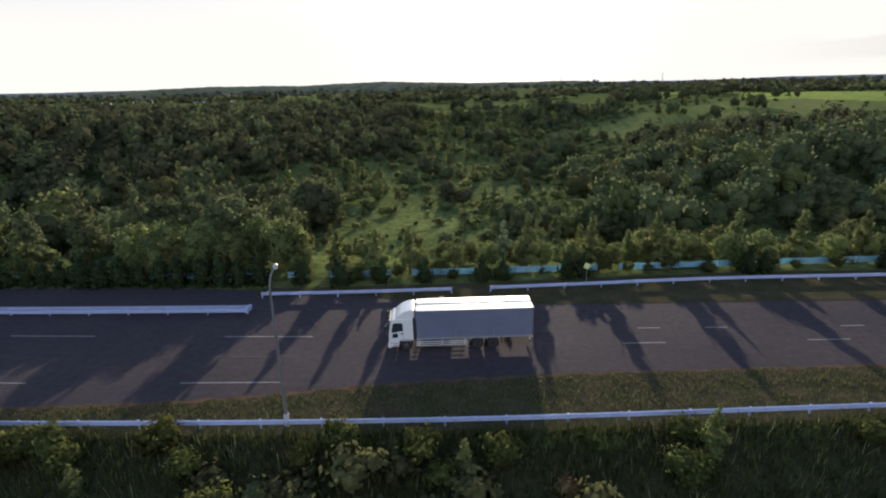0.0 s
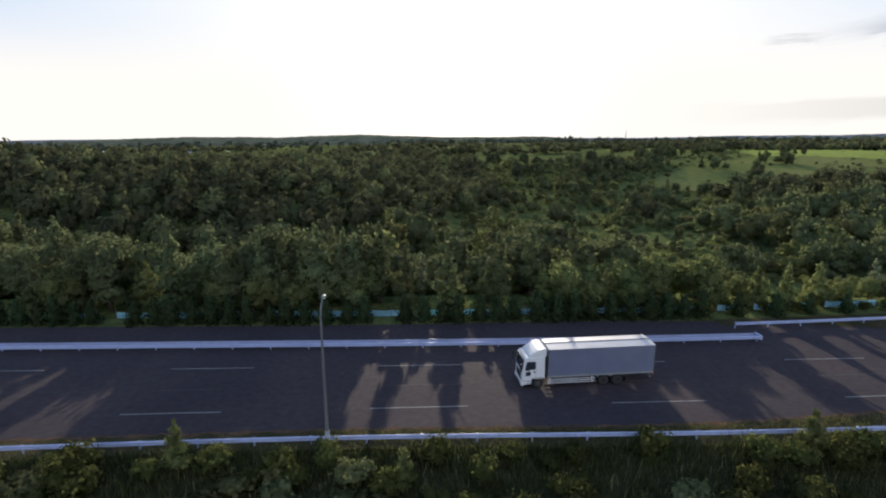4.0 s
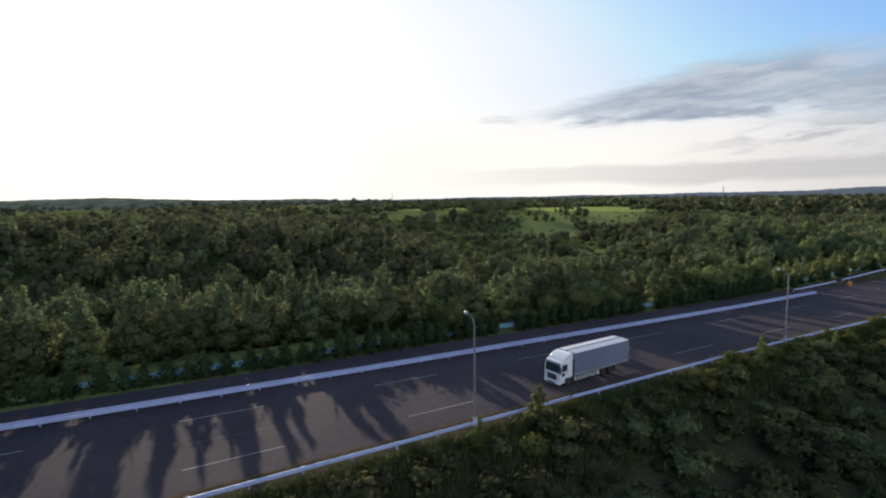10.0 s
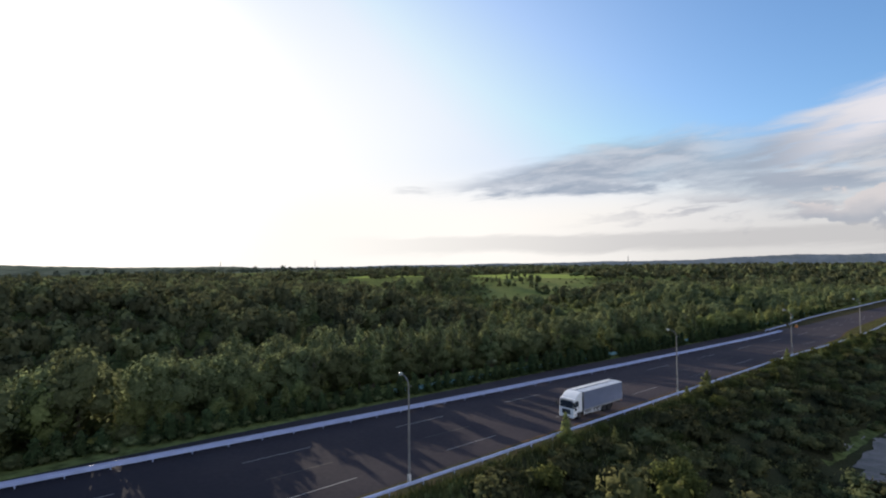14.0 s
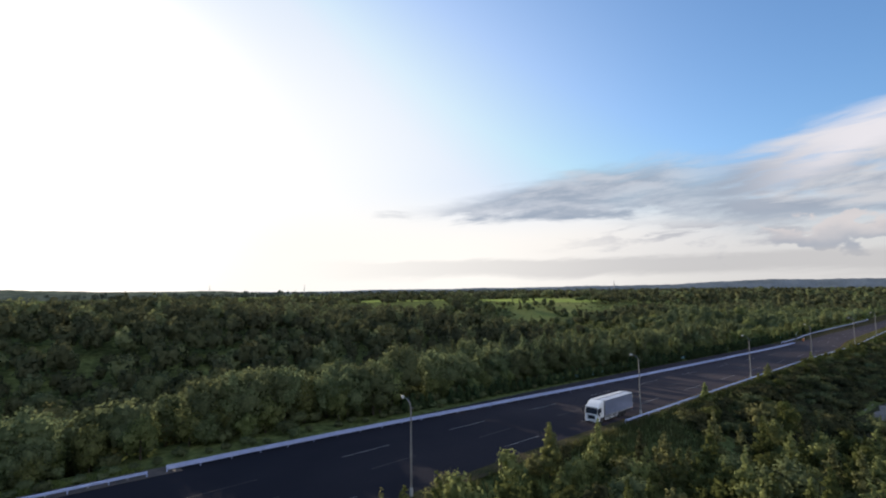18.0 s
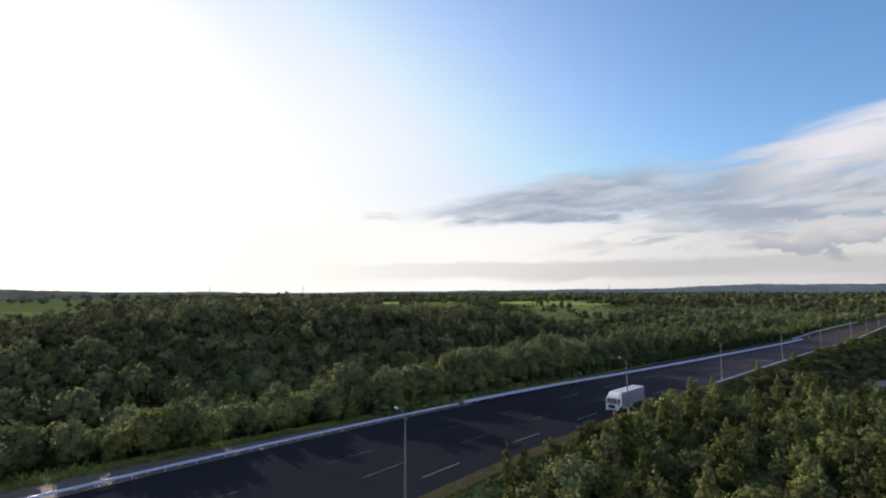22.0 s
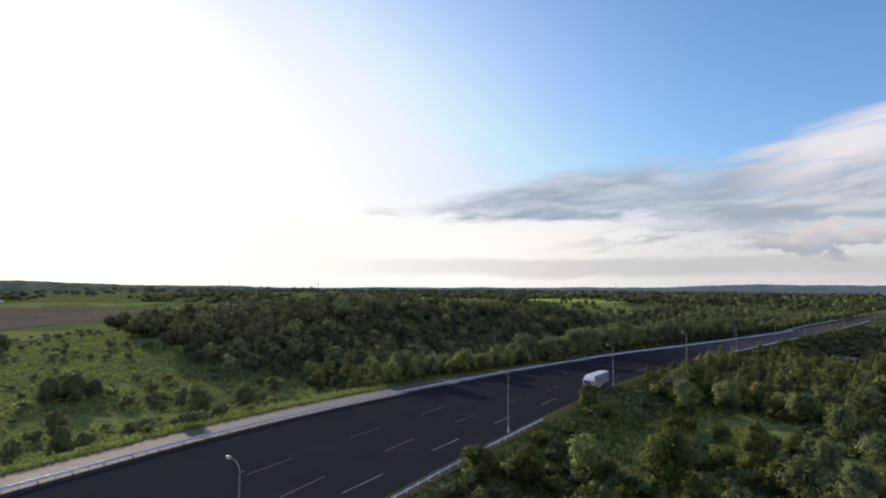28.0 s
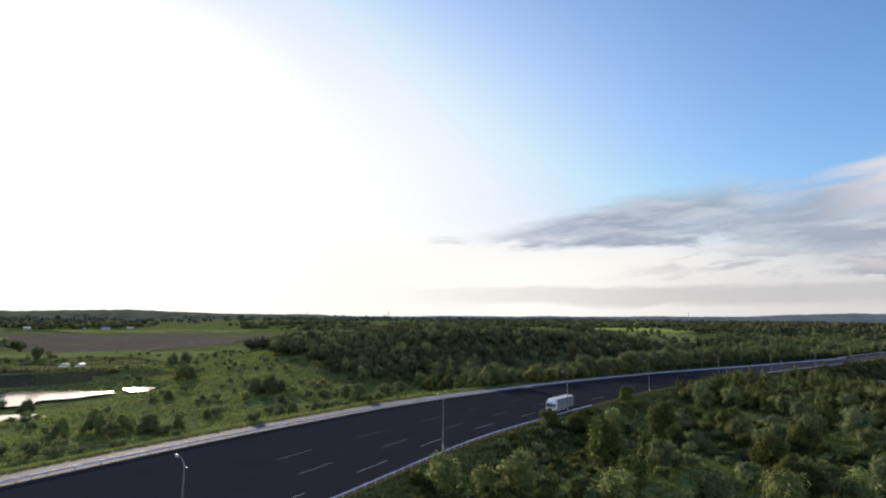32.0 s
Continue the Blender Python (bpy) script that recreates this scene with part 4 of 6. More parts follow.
def put(kind, x, y, s=1.0, rng=random, tall=1.0):
    """Sets a plant on the ground; the first of each mesh is moved, the rest are copies."""
    src = kinds_of(kind, rng)
    z = float(ground_z(x, y)) - 0.05
    m = Matrix.LocRotScale((x, y, z), Euler((0, 0, rng.uniform(0, 6.28))), None)
    if not src["placed"]:
        src["placed"] = 1
        ob = src
        ob.matrix_basis = m
    else:
        ob = copy_thing(src, m)
    ob.scale = (s, s, s * tall)
    return ob


def kinds_of(kind, rng):
    return rng.choice(PLANTS[kind])


# the hedge and its fence
hedge_y = smooth_line([(90, 61.5), (62, 60.2), (20, 56.8), (-14, 54.6), (-60, 54.4), (-120, 55.8), (-170, 57.4), (-200, 58)])
rh = random.Random(5)
for i, (px, py) in enumerate(along(hedge_y, 88, -196, 2.3)):
    if rh.random() < (0.26 if px > -16 else 0.97 if px > -100 else 0.9):
        put("hedge", px + rh.uniform(-.4, .4), py + rh.uniform(-.3, .3), rh.uniform(0.95, 1.3) * (0.75 if px > -16 else 0.82), rh, rh.uniform(0.9, 1.2))
fence = new("fence")
tagged(fence, "low fence of bright blue sheeting on thin posts behind conifers", "fence")
fp = along(lambda x: hedge_y(x) + 1.5, 88, -150, 2.4)
bm = bmesh.new()
tube(bm, [(0, 0, -0.5), (0, 0, 1.5)], [0.04, 0.035], 6)
fpost = bpy.data.meshes.new("post")
bm.to_mesh(fpost)
bm.free()
fpost.materials.append(M["post"])
for i in range(len(fp) - 1):
    (ax, ay), (bx, by) = fp[i], fp[i + 1]
    za, zb = float(ground_z(ax, ay)), float(ground_z(bx, by))
    o = child("post", fpost, fence)
    o.location = (ax, ay, za)
    if rh.random() < (0.93 if ax > -18 else 0.65):
        v, f = [], []
        for k in range(5):
            t = k / 4
            sag = 0.07 * math.sin(math.pi * t) + rh.uniform(-.02, .02)
            for zz in (0.25, 0.65, 1.05 - sag):
                for o2 in (0.0, 0.012):
                    v.append((ax + (bx - ax) * t, ay + (by - ay) * t + 0.05 * math.sin(5 * t + i) + o2, za + (zb - za) * t + zz))
        for k in range(4):
            for j in range(2):
                a = k * 6 + j * 2
                f.append((a, a + 6, a + 8, a + 2))
                f.append((a + 1, a + 3, a + 9, a + 7))
        child("sheet", mesh_of("sheet", v, f, M["net"]), fence)


def dell(x, y):
    """True in the open shaded hollow behind the hedge."""
    return ((x + 150) / 24) ** 2 + ((y - 86) / 9) ** 2 < 1 or ((x + 128) / 26) ** 2 + ((y - 61.5) / 4.5) ** 2 < 1


def no_dell(x, y):
    return not dell(x, y)


FIELD = [(200, 392), (268, 328), (500, 411), (310, 615)]
PASTURE = [(58, 264), (116, 204), (268, 328), (200, 392)]


def poly_mask(poly, x, y, grow=0.0):
    inside = np.ones(np.shape(x))
    for (ax, ay), (bx, by) in zip(poly, poly[1:] + poly[:1]):
        l = math.hypot(bx - ax, by - ay)
        d = ((bx - ax) * (y - ay) - (by - ay) * (x - ax)) / l
        inside = inside * (d > grow)
    return inside


def field_mask(x, y, grow=0.0):
    return poly_mask(FIELD, x, y, grow)


def pasture(x, y):
    return poly_mask(PASTURE, x, y)


past = draped("field", np.arange(54, 275, 5.0), np.arange(200, 398, 5.0), 0.2, M["field_dull"], lambda x, y: pasture(x, y) > 0)
tagged(past, "rough green pasture dotted with trees", "field", kind="structure")
field = draped("field", np.arange(140, 510, 6.0), np.arange(276, 620, 6.0), 0.25, M["field"], lambda x, y: field_mask(x, y) > 0)
tagged(field, "bright sunlit green crop field among trees", "field", kind="structure")
for i, (fx, fy, fw, fd, kind) in enumerate([(-245, 420, 110, 36, "field_dull"), (-20, 385, 130, 36, "field_dull"), (-150, 620, 190, 90, "field_dull"),
                                            (60, 640, 150, 90, "field_dull"), (330, 760, 240, 150, "field"), (-440, 326, 150, 70, "field_dull"), (-400, 560, 330, 330, "soil"),
                                            (-360, 820, 300, 160, "field_dull"), (-80, 980, 260, 180, "field_dull"), (560, 620, 200, 120, "field_dull"), (-900, 900, 400, 200, "soil"),
                                            (800, 1200, 500, 260, "field_dull"), (150, 1500, 500, 260, "field_dull"), (-600, 1500, 600, 300, "field_dull")]):
    f = draped("field", np.linspace(fx - fw / 2, fx + fw / 2, 24), np.linspace(fy - fd / 2, fy + fd / 2, 14), 0.35, M[kind],
               lambda x, y, a=fx, b=fy, c=fw, d=fd: (np.abs(x - a) / c + np.abs(y - b) / d * (0.7 + 0.2 * np.sin(x / 30)) < 0.62))
    tagged(f, {"field": "bright green far field", "field_dull": "dull green far field between woods", "soil": "bare brownish far field"}[kind], "field", kind="structure")

bank = draped("field", np.arange(-520, -404, 4.0), np.arange(198, 284, 4.0), 0.12, M["bank"], lambda x, y: ((x + 462) / 56) ** 4 + ((y - 240 - 6 * np.sin(x / 14)) / 38) ** 4 < 1)
tagged(bank, "dark wet earth bank beyond the pond", "bank", kind="structure")
# pond
def pool(cx, cy, rx, ry, seed, label):
    a = np.linspace(0, 2 * math.pi, 72, endpoint=False)
    r = 1 + 0.13 * np.sin(a * 3 + seed) + 0.09 * np.sin(a * 5 + 2 * seed) + 0.06 * np.sin(a * 11 + seed)
    w = new("water", mesh_of("water", [(cx + rx * k * math.cos(t), cy + ry * k * math.sin(t), POND[2]) for k, t in zip(r, a)], [tuple(range(72))], M["water"]))
    tagged(w, label, "water", kind="structure")


pool(-477, 159, 33, 22, 1.0, "still pond that mirrors the bright sky")
pool(-470, 112, 13, 8, 2.2, "narrow arm of a pond between grassy banks")
pool(-427, 164, 5.5, 8, 0.4, "small bright pool in the meadow")

# roadside trees, one by one
rt_ = random.Random(11)


def scatter(kind, n, x0, x1, d0, d1, side, smin, smax, gap, keep=None):
    """Plants n of a kind in a band beside the road. d0, d1: metres from its edge."""
    made, tries = [], 0
    while len(made) < n and tries < n * 30:
        tries += 1
        x = rt_.uniform(x0, x1)
        d = rt_.uniform(d0, d1)
        y = float(hedge_y(x)) + d if side == "hedge" else float(far_edge(x)) + d if side == "north" else float(near_rail(x)) - d
        if keep and not keep(x, y):
            continue
        if any((x - a) ** 2 + (y - b) ** 2 < gap * gap for a, b in made):
            continue
        made.append((x, y))
        put(kind, x, y, rt_.uniform(smin, smax), rt_, rt_.uniform(0.85, 1.15))
    return made


scatter("pale", 46, -14, 92, 2.2, 9, "hedge", 0.34, 0.55, 2.2)
scatter("pale", 14, -34, -14, 2.2, 9, "hedge", 0.6, 0.95, 2.2)
scatter("pale", 34, -40, 92, 10, 24, "hedge", 0.5, 0.9, 3.4)
scatter("young", 14, -20, 92, 8, 24, "hedge", 0.45, 0.75, 3.2)
scatter("young", 14, -150, -20, 2.5, 9, "hedge", 0.7, 1.05, 3.0, no_dell)
scatter("pale", 11, -150, -20, 2.5, 10, "hedge", 0.6, 0.95, 3.2, no_dell)
scatter("broad", 36, -165, -20, 9, 34, "hedge", 0.8, 1.25, 4.4, no_dell)
scatter("pine", 18, -165, -30, 3.5, 14, "hedge", 0.8, 1.1, 5.0, no_dell)
scatter("pine", 8, -104, -60, 2.6, 7, "hedge", 0.9, 1.15, 4.0)
scatter("pine", 24, -178, -104, 10, 20, "hedge", 1.0, 1.25, 4.2, no_dell)
# single taller trees just behind the fence, whose shadows cross the lanes
for x, d, s, tall in ((-9.2, 2.6, 0.82, 1.15), (-4.8, 3.0, 0.78, 1.2), (-1.0, 2.6, 0.85, 1.15), (12.9, 3.2, 0.95, 1.15), (20.4, 2.8, 0.9, 1.2), (28.3, 3.4, 1.0, 1.15),
                      (30.4, 4.2, 0.8, 1.1), (37.6, 3.0, 0.95, 1.2), (46.0, 3.5, 1.0, 1.1), (53.5, 3.0, 0.9, 1.2), (65.0, 3.6, 1.0, 1.1)):
    put("young", x, float(hedge_y(x)) + d, s, rt_, tall)
scatter("lit_bush", 34, -14, 92, 0.4, 2.6, "hedge", 0.5, 1.0, 2.0)
scatter("broad", 11, -114, -58, 7, 14, "hedge", 0.95, 1.2, 4.0)
scatter("silver", 4, -130, 20, 6, 14, "hedge", 0.8, 1.0, 12)
scatter("broad", 22, -226, -150, 6.0, 26, "north", 0.95, 1.4, 3.9)
scatter("pine", 18, -322, -200, 8.0, 26, "north", 0.5, 0.8, 3.9, lambda x, y: x > -245 or y > float(barrier(x) + shoulder(x)) + 4)
scatter("broad", 26, -322, -220, 6.0, 26, "north", 0.5, 0.85, 3.9, lambda x, y: x > -245 or y > float(barrier(x) + shoulder(x)) + 4)
scatter("pale", 30, -325, -150, 5.5, 13, "north", 0.6, 1.05, 3.6, lambda x, y: x > -245 or y > float(barrier(x) + shoulder(x)) + 3)
scatter("young", 16, -325, -150, 5.5, 16, "north", 0.7, 1.1, 4, lambda x, y: x > -245 or y > float(barrier(x) + shoulder(x)) + 3)
scatter("pine", 9, -260, -150, 10, 26, "north", 0.7, 0.95, 6)
scatter("broad", 34, -262, -150, 9, 22, "north", 1.0, 1.35, 3.6)
scatter("bush", 44, -258, -150, 1.6, 4.2, "north", 0.5, 0.9, 1.8)
scatter("broad", 18, -318, -262, 13, 26, "north", 0.8, 1.15, 4.2)
scatter("bush", 34, -470, -300, 6, 60, "north", 0.8, 1.9, 5.0, lambda x, y: y > float(barrier(x) + shoulder(x)) + 4)
scatter("broad", 9, -440, -300, 14, 70, "north", 0.5, 0.85, 8.0)
scatter("bush", 28, -262, -150, 4.0, 9.5, "north", 0.7, 1.5, 2.4, lambda x, y: x > -245 or y > float(barrier(x) + shoulder(x)) + 2)
# south side
def not_glade(x, y):
    return ((x + 303) / 25) ** 2 + ((y + 8) / 12) ** 2 > 1 and ((x + 280) / 12) ** 2 + ((y + 16) / 9) ** 2 > 1


def below_slope(x, y):
    return y < float(near_rail(x)) - 4 - 11 * float(step(x, -196, -158))


scatter("lit_bush", 18, -80, 10, 0.7, 3.0, "south", 0.6, 1.15, 2.4)
scatter("lit_bush", 14, -150, -80, 0.9, 2.4, "south", 0.5, 1.0, 4.5)
scatter("lit_bush", 7, 10, 66, 0.9, 2.4, "south", 0.5, 1.0, 5)
scatter("bush", 44, -150, 60, 3.0, 22, "south", 0.6, 1.3, 2.6)
scatter("lit_bush", 22, -150, 40, 2.0, 12, "south", 0.6, 1.3, 4.0)
scatter("dry_bush", 9, -40, 60, 2.0, 12, "south", 0.6, 1.2, 5)
scatter("lit_bush", 24, -84, -18, 0.9, 7, "south", 0.6, 1.2, 2.4)
scatter("young", 8, -140, 40, 0.8, 5, "south", 0.35, 0.6, 14)
scatter("broad", 8, -262, -142, 8.0, 58, "south", 0.55, 0.95, 3.6, below_slope)
scatter("young", 40, -262, -142, 4.0, 40, "south", 0.6, 1.05, 3.4, below_slope)
scatter("pale", 16, -262, -142, 5.0, 40, "south", 0.5, 0.85, 4.2, below_slope)
scatter("green", 16, -290, -142, 4.0, 40, "south", 0.5, 0.95, 4.2, below_slope)
scatter("broad", 22, -400, -255, 26.0, 75, "south", 0.5, 1.0, 5.5, not_glade)
scatter("green", 14, -400, -262, 20.0, 60, "south", 0.45, 0.9, 6.0, not_glade)
scatter("bush", 20, -410, -262, 4.0, 55, "south", 0.6, 1.4, 4.0, not_glade)
scatter("bush", 22, -410, -262, 3.0, 60, "south", 0.7, 1.6, 4.0, not_glade)
scatter("bush", 24, -348, -308, 17, 48, "south", 0.9, 1.9, 2.6, not_glade)
scatter("green", 8, -350, -290, 24, 52, "south", 0.5, 0.95, 3.6, not_glade)
scatter("lit_bush", 10, -345, -262, 4, 34, "south", 0.9, 1.6, 3.0, not_glade)
for kind, x, y, s, tall in (
        ("green", -331, -23, 1.25, 1.1), ("green", -351, -6, 0.85, 0.9), ("green", -344, -9, 0.9, 1.0), ("green", -363, -32, 1.2, 1.3), ("green", -300, 10, 0.8, 0.9),
        ("lit_bush", -303, 8.5, 1.6, 1.2), ("green", -297, -17, 0.75, 0.7), ("lit_bush", -296, -8, 1.7, 1.0), ("lit_bush", -293, -9.5, 1.4, 1.0), ("broad", -275, -1, 0.95, 0.95), ("pine", -274, -10, 0.8, 1.0),
        ("green", -319, -48, 1.0, 1.1), ("green", -338, -50, 1.1, 1.1), ("broad", -322, -37, 0.9, 1.0), ("green", -348, -58, 1.1, 1.0), ("green", -371, -44, 1.1, 1.0),
        ("pale", -397, -28, 1.0, 1.05), ("pale", -386, -34, 1.1, 1.1), ("pale", -391, -31, 0.8, 1.0), ("pale", -377, -46, 1.0, 1.0), ("pale", -356, -60, 1.05, 1.0), ("pale", -345, -66, 1.05, 1.0), ("pale", -333, -11, 0.9, 1.1), ("broad", -281, -33, 0.95, 1.0), ("broad", -289, -48, 1.1, 1.0), ("broad", -330, -13, 0.55, 0.7),
        ("dark_bush", -366, 72, 1.5, 1.2), ("dark_bush", -386, 111, 1.77, 1.0), ("dark_bush", -391, 114, 1.46, 1.1), ("dark_bush", -381, 113, 1.20, 1.0), ("dark_bush", -392, 63, 0.88, 1.2),
        ("dark_bush", -381, 64, 0.73, 1.0), ("pale_bush", -405, 178, 1.43, 1.0), ("pale_bush", -408, 176, 1.87, 1.0), ("broad", -399, 243, 1.0, 1.2), ("broad", -405, 246, 0.95, 1.2),
        ("broad", -470, 267, 1.0, 1.1), ("dark_bush", -431, 62, 1.3, 0.9), ("pale_bush", -437, 67, 1.2, 1.0), ("pale_bush", -424, 63, 0.8, 1.0), ("pale_bush", -443, 68, 1.54, 1.1),
        ("pale_bush", -450, 66, 1.10, 1.1), ("pale_bush", -414, 78, 0.7, 1.1), ("dark_bush", -420, 124, 0.9, 0.9), ("pale_bush", -425, 121, 0.8, 0.8), ("pale_bush", -410, 112, 0.7, 0.8),
        ("broad", -342, 85, 0.8, 0.8), ("pale", -327, 88, 0.9, 0.9), ("broad", -470, 140, 0.5, 0.8), ("dark_bush", -462, 128, 1.04, 1.0), ("young", -105.5, 26, 0.75, 0.9),
        ("pine", -133, 67, 0.9, 1.0), ("pine", -126, 68.5, 1.05, 1.0), ("pine", -119, 70, 1.1, 1.0), ("pine", -123, 78, 1.1, 1.1), ("pine", -116, 84, 1.1, 1.1), ("broad", -141, 99, 1.5, 1.2), ("broad", -100, 80, 1.2, 1.0), ("pine", -112, 74, 1.0, 1.1), ("pine", -129.5, 72, 1.15, 1.1), ("pine", -136, 72, 1.15, 1.1), ("pine", -104, 69, 1.1, 1.1), ("pine", -147, 70, 1.1, 1.1), ("pine", -153, 72, 1.15, 1.1), ("pine", -117, 66.5, 1.05, 1.0), ("pine", -141, 69, 1.1, 1.0), ("pine", -106, 77, 1.1, 1.0), ("pine", -145, 101, 1.2, 1.2), ("pine", -135, 102, 1.2, 1.2), ("broad", -151, 100, 1.4, 1.2), ("broad", -160, 101, 1.4, 1.2), ("broad", -128, 100, 1.3, 1.2), ("broad", -26, 103, 1.35, 1.0), ("silver", -43, 62, 1.0, 1.0), ("pine", -66, 63, 1.0, 1.1), ("pine", -62, 61, 0.95, 1.1), ("pine", -57.5, 62, 1.0, 1.1), ("pine", -54, 60, 0.8, 1.1),
        ("broad", -222, 63, 1.3, 1.0), ("broad", -216, 65, 1.25, 1.0), ("broad", -228, 64, 1.25, 1.0),
        ("lit_bush", -152, 20, 1.5, 1.0), ("young", -143, 25.2, 0.65, 1.0), ("lit_bush", -2.4, 27.6, 0.9, 1.1), ("young", -24.5, 26.8, 0.62, 1.0), ("lit_bush", -20, 27.0, 0.7, 1.0)):
    put(kind, x, y, s, rt_, tall)
for kinds in PLANTS.values():
    for p in kinds:
        del p["placed"]

# woods and far woods as joined stuff
MID = [crown(k, h, w, n, s, 200 + i) for i, (k, h, w, n, s) in enumerate(
    [("broad", 7.8, 7.6, 520, 0.50), ("broad", 8.6, 7.0, 520, 0.50), ("tall", 9.4, 5.6, 420, 0.44), ("bush", 6.5, 8.0, 480, 0.50), ("broad", 7.0, 6.4, 460, 0.46)])]
LOW = [crown("clump", h, w, 190, 0.85, 300 + i, 1) for i, (h, w) in enumerate([(7.5, 7.0), (8.5, 7.2), (9.2, 7.6), (8.2, 6.4), (10.0, 6.2)])]
SMALL = [crown(k, h, w, 200, 0.36, 330 + i, 1) for i, (k, h, w) in enumerate([("tall", 5.5, 3.2), ("broad", 4.6, 3.6), ("tall", 6.2, 3.4), ("bush", 3.4, 4.2)])]
BRUSH = [crown(k, h, w, 420, 0.27, 350 + i, 1, 0.62) for i, (k, h, w) in enumerate([("tall", 5.6, 3.6), ("broad", 4.6, 3.8), ("tall", 6.4, 3.8), ("bush", 3.6, 4.2), ("broad", 5.4, 4.4)])]
FAR = [crown("clump", h, w, 40, 1.6, 310 + i, 1) for i, (h, w) in enumerate([(6, 8), (7.5, 7.5), (8.5, 8.5)])]
FINE = [crown("bush", 1.5, 2.4, 210, 0.17, 340 + i, 1) for i in range(3)]
TUFT = [crown("bush", 1.5, 2.4, 110, 0.30, 320 + i, 1) for i in range(4)]


TINTS = {"scrub_mix": ("leaf", "leaf_deep", "leaf_young", "leaf_olive"), "leaf_deep_mix": ("leaf_deep", "canopy_deep"), "south": ("leaf_green", "leaf_olive", "leaf_young", "scrub"), "canopy": ("canopy_deep", "canopy", "canopy_deep"), "scrub": ("scrub", "leaf_deep", "leaf_olive"), "leaf": ("leaf", "leaf_deep", "leaf_olive", "leaf_young"), "leaf_olive": ("leaf_olive", "leaf_deep", "scrub", "leaf"), "leaf_young": ("leaf_young", "leaf", "leaf_olive"), "leaf_green": ("leaf_green", "leaf_deep", "leaf_green")}


def join(name, spots, models, mat, label, category, seed):
    """One mesh of many plants: spots are rows of x, y, scale, height factor; each plant takes one tint."""
    rng = np.random.default_rng(seed)
    tints = TINTS.get(mat, (mat,))
    pts, quads, nors, tint, base = [], [], [], [], 0
    if not spots:
        return None
    for x, y, s, t in spots:
        m, f, k = models[rng.integers(len(models))]
        a = rng.uniform(0, 6.28)
        c, q = math.cos(a), math.sin(a)
        v, n = np.empty_like(m), k.copy()
        v[:, 0] = (m[:, 0] * c - m[:, 1] * q) * s + x
        v[:, 1] = (m[:, 0] * q + m[:, 1] * c) * s + y
        v[:, 2] = m[:, 2] * s * t + float(ground_z(x, y)) - 0.15
        n[:, 0], n[:, 1] = k[:, 0] * c - k[:, 1] * q, k[:, 0] * q + k[:, 1] * c
        pts.append(v)
        nors.append(n)
        quads.append(f + base)
        base += len(v)
        tint.append(np.full(len(f), min(int(len(tints) * rng.random() ** 1.7), len(tints) - 1), np.int32))
    me = indexed_mesh(name, np.concatenate(pts), np.concatenate(quads), M[tints[0]], np.concatenate(nors))
    for k in tints[1:]:
        me.materials.append(M[k])
    me.polygons.foreach_set("material_index", np.concatenate(tint))
    return tagged(new(name, me), label, category, kind="stuff")


def wood_spots(n, x0, x1, y0, y1, gap, seed, keep, smin=0.8, smax=1.25):
    rng = np.random.default_rng(seed)
    cell, out = {}, []
    for _ in range(n * 12):
        if len(out) >= n:
            break
        x, y = rng.uniform(x0, x1), rng.uniform(y0, y1)
        if not keep(x, y, rng):
            continue
        k = (int(x // gap), int(y // gap))
        if any((x - a) ** 2 + (y - b) ** 2 < gap * gap for i in (-1, 0, 1) for j in (-1, 0, 1) for a, b in cell.get((k[0] + i, k[1] + j), ())):
            continue
        cell.setdefault(k, []).append((x, y))
        out.append((x, y, rng.uniform(smin, smax), rng.uniform(0.8, 1.2)))
    return out


def edge(v, lo, hi, soft):
    """1 between lo and hi, falling to 0 over soft metres."""
    return step(v, lo - soft, lo) * (1 - step(v, hi, hi + soft))


def hill_wood(x, y):
    """The dense dark wood on the hill."""
    w = 9 * wave(x, y, 24, 2.2)
    front = 112 + w + 26 * step(x, -300, -340) * (1 - step(x, -400, -360)) + 10 * step(x, -110, -60)
    c = edge(y, front, 325, 6) * edge(x, -346 + w, np.minimum(-60 + 0.5 * w + 0.45 * (y - 130), -22 + w), 6)
    return c * (1 - np.exp(-(((x + 70) / 12) ** 2 + ((y - 130) / 16) ** 2))) * (1 - np.exp(-(((x + 209) / 16) ** 2 + ((y - 128) / 10) ** 2)))


def east_wood(x, y):
    """The two belts of wood beyond the scrub."""
    w = 6 * wave(x, y, 18, 4.1)
    a = edge(x, 33 + w + 0.10 * (y - 95), 330, 5) * edge(y, 96 + w, 152 + 0.5 * w, 5)
    b = edge(x, 73 + w, 420, 6) * edge(y, 172 + 0.5 * w, 204 + w, 5)
    return np.maximum(a, b)


def valley_wood(x, y):
    """Loose clumps between the road and the hill."""
    n = y - (hedge_y(x) if x > -150 else far_edge(x))
    k = step(wave(x, y, 17, 3.3) + 0.5 * wave(x, y, 7, 1.1), -0.45, 0.0)
    glade = np.exp(-(((x + 67) / 11) ** 2 + ((y - 128) / 15) ** 2) ** 2)
    return edge(n, 15, 62, 3) * edge(x, -325, -28, 5) * (1 - 0.9 * hill_wood(x, y)) * (1 - glade) * k * (1 - step(x, -290, -325) * step(n, 18, 30))


def scrub_land(x, y):
    """The open rough ground in the middle of the valley."""
    return edge(x, -56, 92, 10) * edge(y, 78, 335, 6) * (1 - east_wood(x, y)) * (1 - pasture(x, y))


def chance(f):
    return lambda x, y, rng: rng.random() < float(f(x, y))


